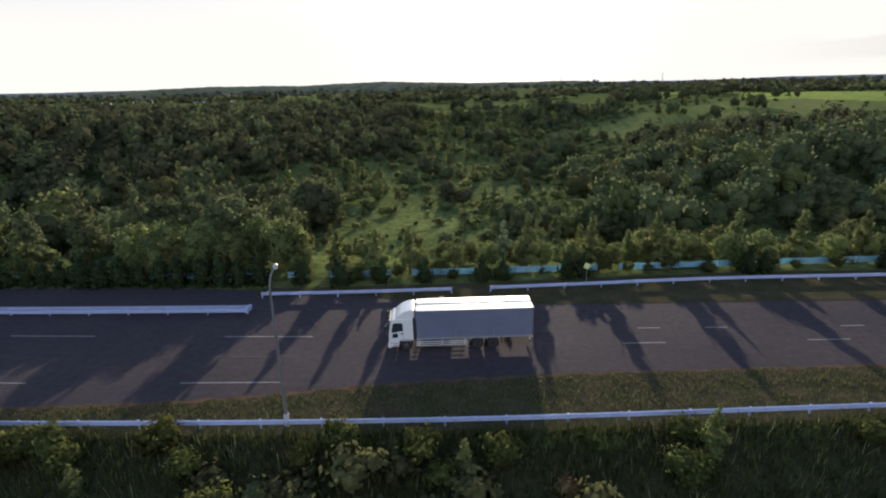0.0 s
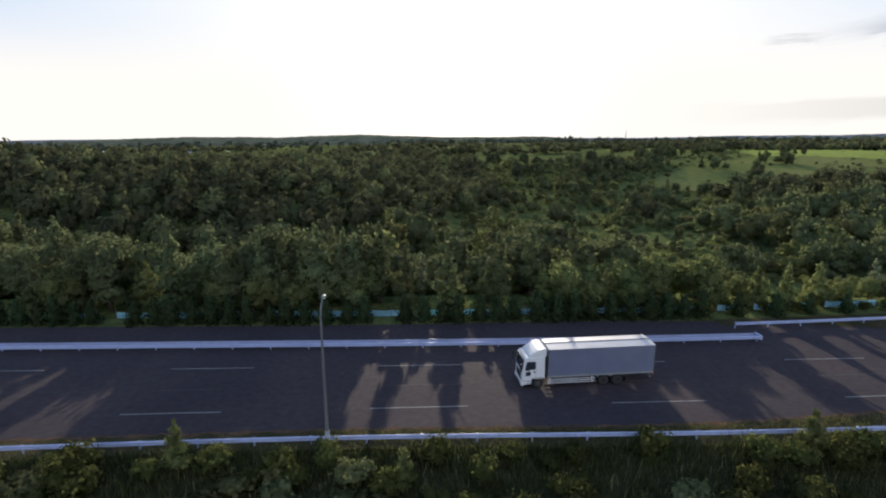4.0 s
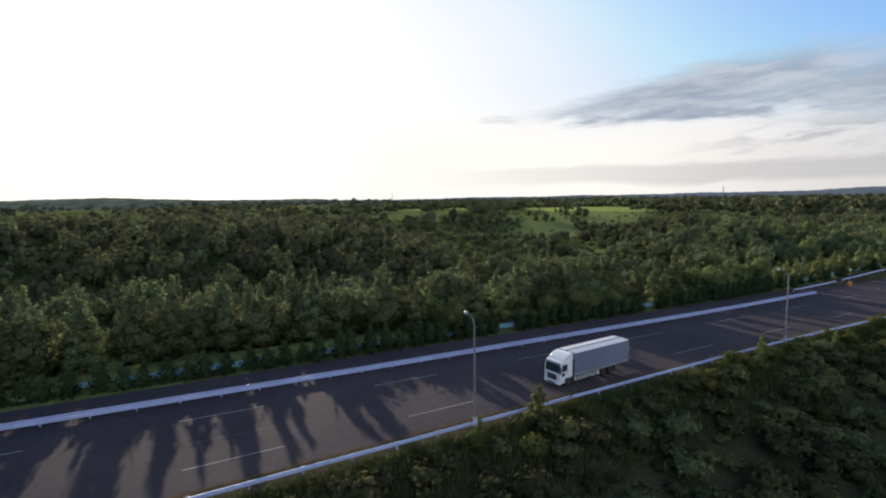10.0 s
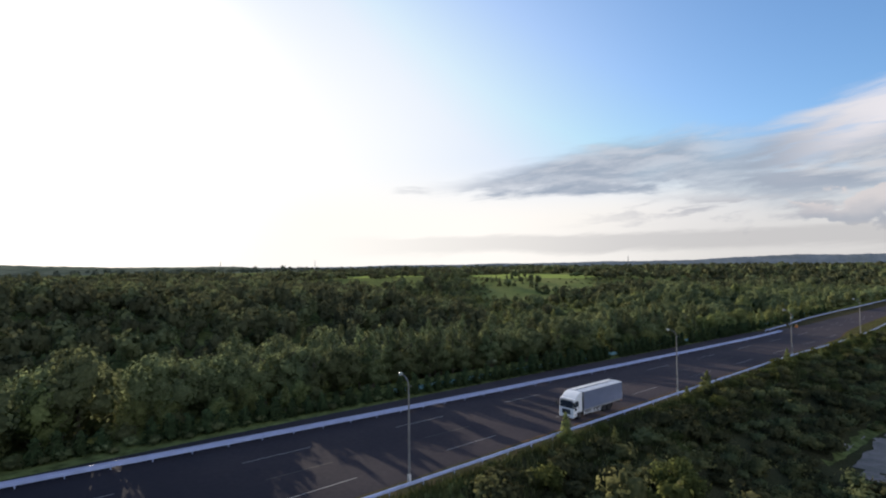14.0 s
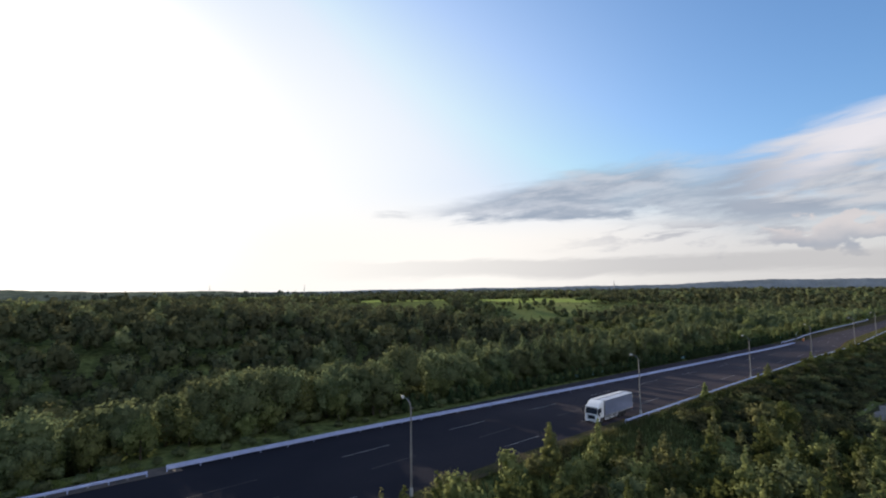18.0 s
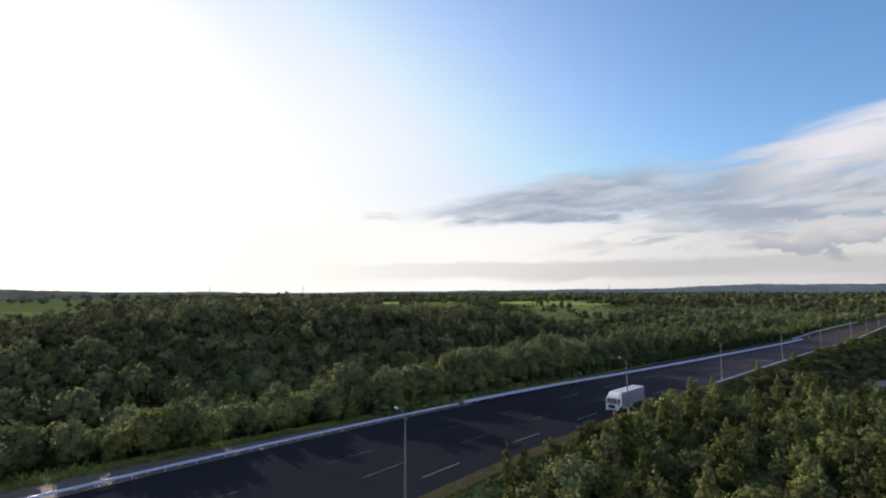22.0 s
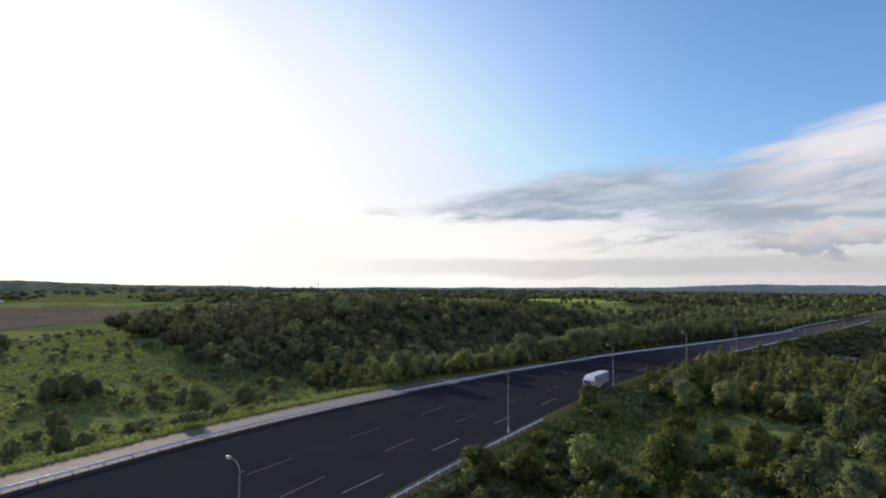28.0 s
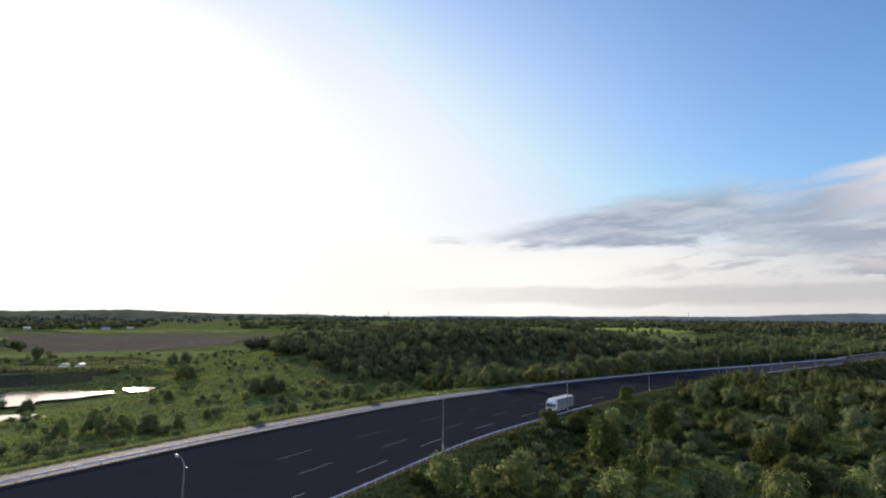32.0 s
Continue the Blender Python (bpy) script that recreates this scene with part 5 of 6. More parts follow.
join("woodland", wood_spots(1900, -362, -20, 100, 330, 4.6, 33, chance(hill_wood), 0.55, 1.15), LOW, "canopy", "dense dark green woodland covering a low hill", "woodland", 12)
join("woodland", wood_spots(330, -330, -20, 60, 150, 6.0, 21, lambda x, y, r: r.random() < float(valley_wood(x, y)) and no_dell(x, y), 0.6, 1.3), MID, "leaf", "loose valley woodland of mixed broad-leaved trees", "woodland", 1)
join("woodland", wood_spots(430, -330, -20, 60, 150, 3.4, 37, lambda x, y, r: (no_dell(x, y) or r.random() < 0.15) and r.random() < 0.25 + 0.5 * float(valley_wood(x, y)) and y - float(hedge_y(x) if x > -150 else far_edge(x)) > 13 and ((x + 67) / 12) ** 2 + ((y - 128) / 16) ** 2 > 1 and float(hill_wood(x, y)) < 0.5, 0.6, 1.2), SMALL, "leaf_olive", "young trees and thickets of the valley floor", "woodland", 14)
join("woodland", wood_spots(430, 25, 330, 90, 160, 4.5, 34, chance(east_wood), 0.85, 1.25), MID, "leaf", "tall green woodland with a shaded front", "woodland", 16)
join("woodland", wood_spots(330, 66, 420, 164, 214, 5.0, 35, chance(east_wood), 0.85, 1.3), LOW, "canopy", "dark belt of wood beside the fields", "woodland", 17)
join("scrub", wood_spots(1000, -60, 92, 78, 338, 2.8, 22, lambda x, y, r: r.random() < float(scrub_land(x, y)) * (0.25 + 0.75 * float(wave(x, y, 16, 1.5) > 0.0)), 0.6, 2.0), TUFT, "leaf_young",
     "light green scrub on open rough grass", "scrub", 2)
join("scrub", wood_spots(400, -60, 92, 76, 338, 4.2, 39, lambda x, y, r: r.random() < float(scrub_land(x, y)) * float(step(wave(x, y, 20, 5.5) + 0.5 * (y > 190), -0.1, 0.4)), 0.5, 1.15), SMALL + [(v * 0.7, q, n) for v, q, n in MID], "scrub_mix",
     "saplings and small trees on the rough grass", "scrub", 18)
for cx, cy, n, r, s in ((39, 200, 7, 8, 1.1), (58, 318, 9, 11, 1.2), (20, 240, 6, 8, 1.0), (43, 288, 7, 10, 1.0), (27, 176, 5, 7, 0.9), (-26, 103, 4, 3.5, 1.0), (8, 128, 4, 7, 0.7), (60, 170, 6, 8, 0.8),
                        (174, 322, 5, 9, 0.9), (120, 262, 4, 8, 0.8), (197, 375, 3, 5, 0.8), (150, 350, 3, 6, 0.7), (84, 240, 4, 8, 0.7), (122, 250, 4, 8, 0.8), (70, 300, 6, 10, 0.9), (118, 300, 4, 7, 0.7), (136, 286, 3, 6, 0.7), (30, 330, 9, 14, 1.0), (0, 300, 8, 13, 1.0), (-30, 330, 9, 14, 1.0), (60, 365, 8, 14, 1.0), (120, 400, 8, 14, 1.0), (10, 390, 8, 14, 1.0), (160, 440, 8, 14, 1.0), (210, 480, 6, 12, 1.0), (280, 352, 5, 9, 0.9), (330, 380, 5, 9, 0.9), (-10, 170, 6, 10, 0.8), (96, 330, 6, 9, 0.9), (235, 400, 4, 8, 0.8), (-14, 210, 7, 12, 0.9)):
    join("thicket", [(cx + a, cy + b, s * k, t) for a, b, k, t in wood_spots(n, -r, r, -r, r, 3.6, int(cx * 7 + cy) % 997, lambda x, y, g: True, 0.75, 1.2)], MID, "leaf_deep_mix",
         "clump of round dark trees on open grass", "trees", int(cx + cy) % 91)
join("scrub", wood_spots(260, -520, -290, 30, 330, 3.6, 23, lambda x, y, r: y > float(far_edge(x)) + 12 and float(hill_wood(x, y)) < 0.2 and math.hypot(x - POND[0], y - POND[1]) > 52 and math.hypot(x + 427, y - 164) > 12 and r.random() < 0.25 + 0.75 * float(wave(x, y, 30, 7.0) > 0.1), 0.6, 2.2),
     TUFT, "leaf", "low green scrub scattered over the meadow", "scrub", 3)
join("scrub", wood_spots(420, -70, 330, 240, 440, 4.0, 44, lambda x, y, r: float(east_wood(x, y)) < 0.2 and field_mask(x, y, -4) == 0 and r.random() < (0.25 if pasture(x, y) else 0.9) and wave(x, y, 22, 3.7) > -0.15, 0.7, 1.8), TUFT, "leaf", "low scrub and hedges scattered over rough pasture", "scrub", 20)
join("far_woodland", wood_spots(230, -288, -60, 330, 400, 6.0, 38, lambda x, y, r: wave(x, y, 40, 2.5) > -0.3, 0.7, 1.1), LOW, "canopy", "dense woods behind the valley", "woodland", 15)
join("woodland", wood_spots(200, 92, 300, 62, 98, 4.4, 24, lambda x, y, r: y > float(far_rail(x)) + 5, 0.6, 1.0), MID, "leaf", "green woodland edge beyond the hedge", "woodland", 4)
join("scrub", wood_spots(200, 80, 330, 150, 174, 4.6, 40, lambda x, y, r: r.random() < 0.75 and float(east_wood(x, y)) < 0.2 and pasture(x, y) == 0, 0.6, 1.1), SMALL + MID[:2], "leaf", "bushy young wood between two tree belts", "scrub", 19)


def in_far(x, y, rng):
    d = float(wave(x, y, 130, 9.0)) + 0.4 * float(wave(x, y, 45, 8.0))
    if abs(x + 400) < 168 and abs(y - 560) < 170 or abs(x + 440) < 80 and abs(y - 326) < 38:
        return False
    return d > 0.25 and field_mask(x, y, -5) == 0 and pasture(x, y) == 0 and not (-20 < x < 210 and y < 420) and y > float(far_edge(x)) + 60 and float(hill_wood(x, y)) < 0.1


join("far_woodland", wood_spots(2400, -900, 1100, 300, 1100, 7.0, 25, in_far, 0.8, 1.7), FAR, "canopy", "dark woods between distant fields", "woodland", 5)
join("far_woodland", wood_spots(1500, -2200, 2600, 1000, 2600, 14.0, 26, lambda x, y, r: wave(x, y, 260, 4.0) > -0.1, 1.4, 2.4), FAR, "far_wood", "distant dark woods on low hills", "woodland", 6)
join("far_woodland", wood_spots(170, 300, 445, 890, 1070, 9.0, 45, lambda x, y, r: ((x - 372) / 72) ** 2 + ((y - 980) / 90) ** 2 < 1, 1.0, 1.6), FAR, "canopy_deep", "dark block of wood on the far plain", "woodland", 21)
join("far_woodland", wood_spots(900, 120, 1100, 70, 420, 7.0, 27, lambda x, y, r: y > float(far_rail(x)) + 8 and field_mask(x, y, -5) == 0 and pasture(x, y) == 0 and (x > 330 or y > 258 and x > 300), 0.8, 1.2), LOW, "canopy", "woods along the far road", "woodland", 7)
join("far_woodland", wood_spots(1300, 380, 2600, 120, 1100, 13.0, 36, lambda x, y, r: y > float(far_rail(x)) + 14 and field_mask(x, y, -5) == 0, 1.3, 2.3), FAR, "canopy", "dark woods beside the distant road", "woodland", 13)
join("woodland", wood_spots(170, 60, 420, -60, 28, 6.0, 28, lambda x, y, r: y < float(near_rail(x)) - 7, 0.5, 0.9), MID, "leaf", "woods on the slope below the far guardrail", "woodland", 8)


join("woodland", wood_spots(640, -268, -138, -62, 24, 2.8, 29, lambda x, y, r: y < float(near_rail(x)) - 3.2 - 11.0 * float(step(x, -196, -158)), 0.55, 1.35), BRUSH, "south", "dense young trees on the slope below the road", "woodland", 9)
join("scrub", wood_spots(1080, -160, 66, -20, 27, 1.9, 30, lambda x, y, r: y < float(near_rail(x)) - 2.6 and (y < float(near_rail(x)) - 7.5 or wave(x, y, 11, 2.4) > 0.25 or x < -75) and ((x + 97) / 13) ** 2 + ((y - 3.5) / 7) ** 2 > 1 and ((x + 112) / 5) ** 2 + ((y + 2) / 9) ** 2 > 1, 0.8, 2.0), FINE, "scrub", "dark green scrub on the slope below the guardrail", "scrub", 10)
join("scrub", wood_spots(360, -420, -262, -70, 12, 2.4, 31, lambda x, y, r: y < float(near_rail(x)) - 3 and not_glade(x, y) and wave(x, y, 22, 6.0) > -0.15, 0.6, 1.7), TUFT, "leaf_green", "leafy scrub between grassy clearings", "scrub", 11)


# grasses
def blades(name, spots, h, w, mat, label, seed, lean=0.25, n=4):
    rng = np.random.default_rng(seed)
    s = np.repeat(np.asarray(spots), n, 0)
    k = len(s)
    x, y = s[:, 0] + rng.normal(0, 0.10, k), s[:, 1] + rng.normal(0, 0.10, k)
    z = ground_z(x, y) - 0.03
    hh = h * rng.uniform(0.55, 1.25, k)
    a = rng.uniform(0, 6.28, k)
    d = np.stack([np.cos(a), np.sin(a), 0 * a], 1)
    t = np.stack([rng.normal(0, lean, k), rng.normal(0, lean, k), np.ones(k)], 1) * hh[:, None]
    b = np.stack([x, y, z], 1)
    ww = (w * rng.uniform(0.6, 1.3, k))[:, None]
    v = np.stack([b - d * ww, b + d * ww, b + t * 0.62 + d * ww * 0.9, b + t], 1)
    return tagged(new(name, quads_mesh(name, v, M[mat])), label, "grass", kind="stuff")


rg = np.random.default_rng(31)


def band(n, x0, x1, d0, d1, power=1.6):
    x = rg.uniform(x0, x1, n)
    d = d0 + (d1 - d0) * rg.uniform(0, 1, n) ** power
    return np.stack([x, near_rail(x) - d], 1)


blades("tall_grass", band(17000, -190, 70, 0.7, 10), 0.95, 0.04, "reed", "tall green reed grass on the slope below the guardrail", 41)
blades("grass_plumes", band(5200, -190, 70, 0.7, 8.5, 1.2), 1.0, 0.028, "plume", "pale seed plumes standing in the reed grass", 42, 0.15, 1)
blades("tall_grass", band(11000, -440, -190, 0.6, 22, 1.1), 0.8, 0.06, "reed", "green grass on the slope below the bend", 43)
xs = rg.uniform(-60, 120, 9000)
vs = np.stack([xs, near_rail(xs) + rg.uniform(0.1, 1, 9000) * np.maximum(near_edge(xs) - near_rail(xs), 0.3)], 1)
blades("verge_grass", vs, 0.36, 0.035, "verge_blade", "short dry grass tufts on the verge", 44, 0.4, 3)
xs = rg.uniform(-420, -60, 5000)
vs = np.stack([xs, near_rail(xs) + rg.uniform(0.0, 1.0, 5000) * 1.7], 1)
blades("verge_grass", vs, 0.24, 0.03, "verge_blade", "short grass tufts along the road edge", 45, 0.4, 3)
xs = rg.uniform(-520, CURVE_X, 9000)
vs = np.stack([xs, barrier(xs) + 0.6 + shoulder(xs) + rg.uniform(0, 1, 9000) ** 1.5 * 2.6], 1)
blades("bank_grass", vs, 0.6, 0.05, "weed", "sunlit grass on the lip of the embankment", 46, 0.35, 3)
xs, ys = rg.uniform(-500, -296, 26000), rg.uniform(30, 260, 26000)
ok = (ys > barrier(xs) + 2.5 + shoulder(xs)) & (np.hypot(xs - POND[0], (ys - POND[1]) * 1.3) > 40) & (np.hypot(xs + 427, ys - 164) > 9) & (wave(xs, ys, 14, 2.0) > -0.35)
blades("meadow_grass", np.stack([xs[ok], ys[ok]], 1), 0.75, 0.16, "weed", "lush sunlit grass of the open meadow", 47, 0.5, 3)
xs, ys = rg.uniform(-420, -258, 12000), rg.uniform(-75, 12, 12000)
ok = (ys < near_rail(xs) - 3) & (wave(xs, ys, 14, 5.0) > -0.3)
blades("meadow_grass", np.stack([xs[ok], ys[ok]], 1), 0.75, 0.10, "glade", "bright grass in the clearing below the bend", 48, 0.5, 3)
litter = draped("ground", np.arange(-170, 130, 3.0), np.arange(-60, 40, 2.0), 0.05, M["litter"], lambda x, y: (y < near_rail(x) - 1.2) & (y > -40 + 14 * wave(x, y, 12, 1.0)) & (x > -156 + 9 * wave(x, y, 8, 3.0)) & (x < 118 + 8 * wave(x, y, 8, 2.0)))
tagged(litter, "dark weedy earth of the slope below the guardrail", "ground", kind="structure")


# ---------------------------------------------------------------- the truck
def prism(bm, outline, y0, y1, bevel=0.0):
    """A solid from an outline in x and z, between two y."""
    a = [bm.verts.new((x, y0, z)) for x, z in outline]
    b = [bm.verts.new((x, y1, z)) for x, z in outline]
    n = len(outline)
    fs = [bm.faces.new(a), bm.faces.new(b[::-1])]
    for i in range(n):
        fs.append(bm.faces.new((a[i], b[i], b[(i + 1) % n], a[(i + 1) % n])))
    bmesh.ops.recalc_face_normals(bm, faces=bm.faces)
    if bevel:
        bmesh.ops.bevel(bm, geom=list(bm.edges), offset=bevel, segments=2, affect="EDGES", profile=0.6)
    return bm


def wheel(truck, x, y, dual):
    w = new("wheel")
    w.parent = truck
    w.location = (x, y, 0.50)
    s = 1 if y > 0 else -1
    t = 0.27 if not dual else 0.56
    bm = bmesh.new()
    lathe_y(bm, [(0.30, -t / 2), (0.44, -t / 2), (0.50, -t / 2 + 0.05), (0.50, t / 2 - 0.05), (0.44, t / 2), (0.30, t / 2)], 24)
    child_w = part("tyre", bm, M["rubber"], w)
    bm = bmesh.new()
    lathe_y(bm, [(0.31, s * (t / 2 - 0.10)), (0.31, s * (t / 2 + 0.004)), (0.27, s * (t / 2 + 0.004)), (0.24, s * (t / 2 - (0.13 if dual else 0.03))), (0.10, s * (t / 2 - (0.11 if dual else -0.05)))], 24)
    for k in range(8):
        a = k * math.pi / 4
        box(bm, 0.17 * math.cos(a), s * (t / 2 - (0.10 if dual else -0.02)), 0.17 * math.sin(a), 0.04, 0.05, 0.04)
    part("rim", bm, M["rim"], w)
    return w


def build_truck():
    """Front to -x, on the ground under its front axle."""
    t = new("truck")
    tagged(t, "white cab-over box truck with a silver wing body, driving", "truck")
    W = 1.22
    # cab
    bm = bmesh.new()
    prism(bm, [(-1.36, 0.42), (-1.42, 0.95), (-1.40, 1.62), (-1.25, 2.62), (-1.14, 2.82), (-0.92, 2.90), (0.60, 2.94), (0.62, 0.98), (0.56, 0.92), (-0.55, 0.92), (-0.62, 0.42)], -W, W, 0.07)
    cab = part("cab", bm, M["truck_white"], t)
    bm = bmesh.new()
    prism(bm, [(-0.88, 2.88), (-0.74, 3.08), (-0.42, 3.34), (0.02, 3.56), (0.40, 3.64), (0.74, 3.66), (0.74, 2.92)], -W + 0.06, W - 0.06, 0.10)
    part("roof_deflector", bm, M["truck_white"], t, "white curved roof air deflector")
    bm = bmesh.new()
    prism(bm, [(-1.412, 1.64), (-1.275, 2.58), (-1.235, 2.58), (-1.37, 1.64)], -W + 0.14, W - 0.14, 0.01)
    part("windscreen", bm, M["window"], cab)
    for s in (-1, 1):
        y = s * (W + 0.004)
        bm = bmesh.new()
        prism(bm, [(-1.18, 1.82), (-1.16, 1.92), (-1.04, 2.50), (-0.96, 2.56), (-0.28, 2.56), (-0.24, 2.50), (-0.24, 1.84), (-0.62, 1.82), (-0.80, 1.74), (-1.12, 1.74)], y - 0.012 * s, y + 0.012 * s, 0.006)
        door = part("door_window", bm, M["window"], cab)
        bm = bmesh.new()
        prism(bm, [(-1.12, 1.26), (-1.09, 1.62), (-0.76, 1.66), (-0.60, 1.48), (-0.74, 1.24)], y - 0.012 * s, y + 0.012 * s, 0.006)
        part("lower_window", bm, M["window"], cab)
        bm = bmesh.new()
        for x0, z0, sx, sz in ((-0.20, 1.72, 0.015, 1.30), (-1.16, 1.30, 0.015, 0.50)):
            box(bm, x0, y, z0, sx, 0.012, sz)
        part("door_gap", bm, M["black"], cab)
        bm = bmesh.new()
        for zz in (0.52, 0.74):
            box(bm, -0.86, s * (W + 0.005), zz, 0.42, 0.05, 0.05, 0.01)
        part("step", bm, M["chassis"], cab)
        bm = bmesh.new()
        tube(bm, [(-1.425, s * 0.15, 1.64), (-1.40, s * 0.62, 1.82)], 0.012, 5)
        part("wiper", bm, M["black"], cab)
        bm = bmesh.new()
        box(bm, -0.34, y, 1.60, 0.16, 0.05, 0.14, 0.015)
        part("door_handle", bm, M["black"], cab)
        bm = bmesh.new()
        tube(bm, [(-1.28, s * W, 2.56), (-1.60, s * (W + 0.24), 2.58), (-1.64, s * (W + 0.26), 1.70), (-1.38, s * W, 1.62)], 0.02, 6)
        box(bm, -1.64, s * (W + 0.26), 2.26, 0.12, 0.24, 0.50, 0.03)
        box(bm, -1.64, s * (W + 0.26), 1.86, 0.12, 0.22, 0.22, 0.03)
        part("mirror", bm, M["black"], cab)
        bm = bmesh.new()
        box(bm, -1.40, s * 0.98, 0.66, 0.10, 0.34, 0.22, 0.04)
        part("headlight", bm, M["glass_lamp"], cab, "clear headlight")
        bm = bmesh.new()
        box(bm, -1.24, s * (W + 0.01), 0.80, 0.16, 0.04, 0.12, 0.015)
        part("indicator", bm, M["amber"], cab)
        bm = bmesh.new()
        prism(bm, [(-0.62, 0.46), (-0.56, 0.94), (-0.30, 1.08), (0.30, 1.08), (0.56, 0.94), (0.60, 0.60), (0.54, 0.60), (0.48, 0.90), (0.26, 1.02), (-0.26, 1.02), (-0.48, 0.90), (-0.56, 0.46)],
              s * W, s * (W - 0.30))
        part("wheel_arch", bm, M["black"], cab)
    bm = bmesh.new()
    prism(bm, [(-1.41, 0.74), (-1.475, 0.80), (-1.455, 1.36), (-1.40, 1.42), (-1.36, 1.40), (-1.36, 0.76)], -0.70, 0.70, 0.02)
    grille = part("grille", bm, M["grille"], cab, "black slatted grille")
    for k in range(3):
        bm = bmesh.new()
        box(bm, -1.475 + 0.006 * k, 0, 0.92 + 0.17 * k, 0.03, 1.24, 0.022, 0.006)
        part("bar", bm, M["chrome"], grille, "bright grille bar")
    bm = bmesh.new()
    box(bm, -1.47, 0, 0.46, 0.06, 1.2, 0.14, 0.02)
    part("air_intake", bm, M["grille"], cab)
    bm = bmesh.new()
    box(bm, -1.36, 0, 0.48, 0.26, 2 * W - 0.02, 0.34, 0.06)
    part("bumper", bm, M["truck_white"], cab)
    bm = bmesh.new()
    box(bm, -1.30, 0, 2.72, 0.14, 2 * W - 0.3, 0.05, 0.02)
    part("sun_visor", bm, M["black"], cab)
    # black block stands in for the shade between cab and body
    bm = bmesh.new()
    box(bm, 0.73, 0, 1.92, 0.24, 2 * W - 0.16, 1.90)
    part("cab_gap_filler", bm, M["black"], cab, "black filler in place of the shaded gap behind the cab")
    # chassis
    for s in (-1, 1):
        bm = bmesh.new()
        box(bm, 4.9, s * 0.42, 0.88, 10.9, 0.09, 0.26)
        part("chassis_rail", bm, M["chassis"], t)
    bm = bmesh.new()
    box(bm, 2.5, -0.86, 0.68, 2.2, 0.60, 0.60, 0.06)
    part("fuel_tank", bm, M["chassis"], t, "dark metal fuel tank")
    # battery box enlarged to block light passing under the body
    bm = bmesh.new()
    box(bm, 2.7, 0.86, 0.68, 2.6, 0.60, 0.58, 0.05)
    part("battery_box_filler", bm, M["chassis"], t)
    bm = bmesh.new()
    for x in (0, 5.95, 7.25):
        tube(bm, [(x, -1.05, 0.5), (x, 1.05, 0.5)], 0.09, 8)
    part("axles", bm, M["chassis"], t)
    # body
    X0, X1, Z0, Z1 = 0.86, 10.55, 1.12, 3.66
    bm = bmesh.new()
    box(bm, (X0 + X1) / 2, 0, Z0 - 0.05, X1 - X0, 2.46, 0.16, 0.02)
    body = part("floor_frame", bm, M["galv"], t)
    bm = bmesh.new()
    box(bm, X0 + 0.03, 0, (Z0 + Z1) / 2, 0.06, 2.44, Z1 - Z0, 0.02)
    part("front_wall", bm, M["alu"], t)
    for s in (-1, 1):
        bm = bmesh.new()
        box(bm, X1 - 0.02, s * 0.61, (Z0 + Z1) / 2, 0.06, 1.20, Z1 - Z0 - 0.06, 0.015)
        rd = part("rear_door", bm, M["alu"], t)
        bm = bmesh.new()
        tube(bm, [(X1 + 0.04, s * 0.25, Z0 + 0.1), (X1 + 0.04, s * 0.25, Z1 - 0.1)], 0.02, 6)
        part("lock_bar", bm, M["chrome"], rd)
        bm = bmesh.new()
        box(bm, (X0 + X1) / 2, s * 1.225, Z0 + 1.62, X1 - X0 - 0.06, 0.05, 1.72, 0.015)
        for k in range(1, 9):
            box(bm, X0 + (X1 - X0) * k / 9, s * 1.251, Z0 + 1.62, 0.02, 0.006, 1.70)
        part("wing_panel", bm, M["alu"], t, "silver ribbed upper wing panel")
        for k in range(3):
            L3 = (X1 - X0 - 0.10) / 3
            bm = bmesh.new()
            box(bm, X0 + 0.05 + L3 * (k + 0.5), s * 1.225, Z0 + 0.39, L3 - 0.02, 0.05, 0.70, 0.012)
            for q in range(5):
                box(bm, X0 + 0.05 + L3 * (k + 0.5), s * 1.252, Z0 + 0.14 + q * 0.125, L3 - 0.08, 0.010, 0.018)
            part("gate_panel", bm, M["alu"], t, "silver lower drop side")
        bm = bmesh.new()
        box(bm, (X0 + X1) / 2, s * 1.23, Z0 + 0.755, X1 - X0, 0.055, 0.05, 0.012)
        part("belt_trim", bm, M["alu"], t)
        bm = bmesh.new()
        v = [(X0, s * 0.02, Z1 + 0.06), (X1, s * 0.02, Z1 + 0.06), (X1, s * 1.25, Z1 - 0.04), (X0, s * 1.25, Z1 - 0.04)]
        prism_y = [bm.verts.new(p) for p in v] + [bm.verts.new((p[0], p[1], p[2] - 0.05)) for p in v]
        for f in ((0, 1, 2, 3), (7, 6, 5, 4), (0, 4, 5, 1), (1, 5, 6, 2), (2, 6, 7, 3), (3, 7, 4, 0)):
            bm.faces.new([prism_y[i] for i in f])
        bmesh.ops.recalc_face_normals(bm, faces=bm.faces)
        part("roof_panel", bm, M["roof"], t, "pale sloped half of the wing roof")
        for x in (X0 + 0.02, X1 - 0.02):
            bm = bmesh.new()
            box(bm, x, s * 1.235, (Z0 + Z1) / 2, 0.09, 0.07, Z1 - Z0, 0.02)
            part("corner_post", bm, M["chrome"], t)
        # under-run guards and mudguards
        bm = bmesh.new()
        for zz in (0.46, 0.63, 0.80):
            box(bm, 3.0, s * 1.21, zz, 4.3, 0.03, 0.055)
        for x in (1.1, 3.0, 4.9):
            box(bm, x, s * 1.17, 0.72, 0.06, 0.06, 0.62)
        part("side_guard", bm, M["guard"], t, "bright rail side guard")
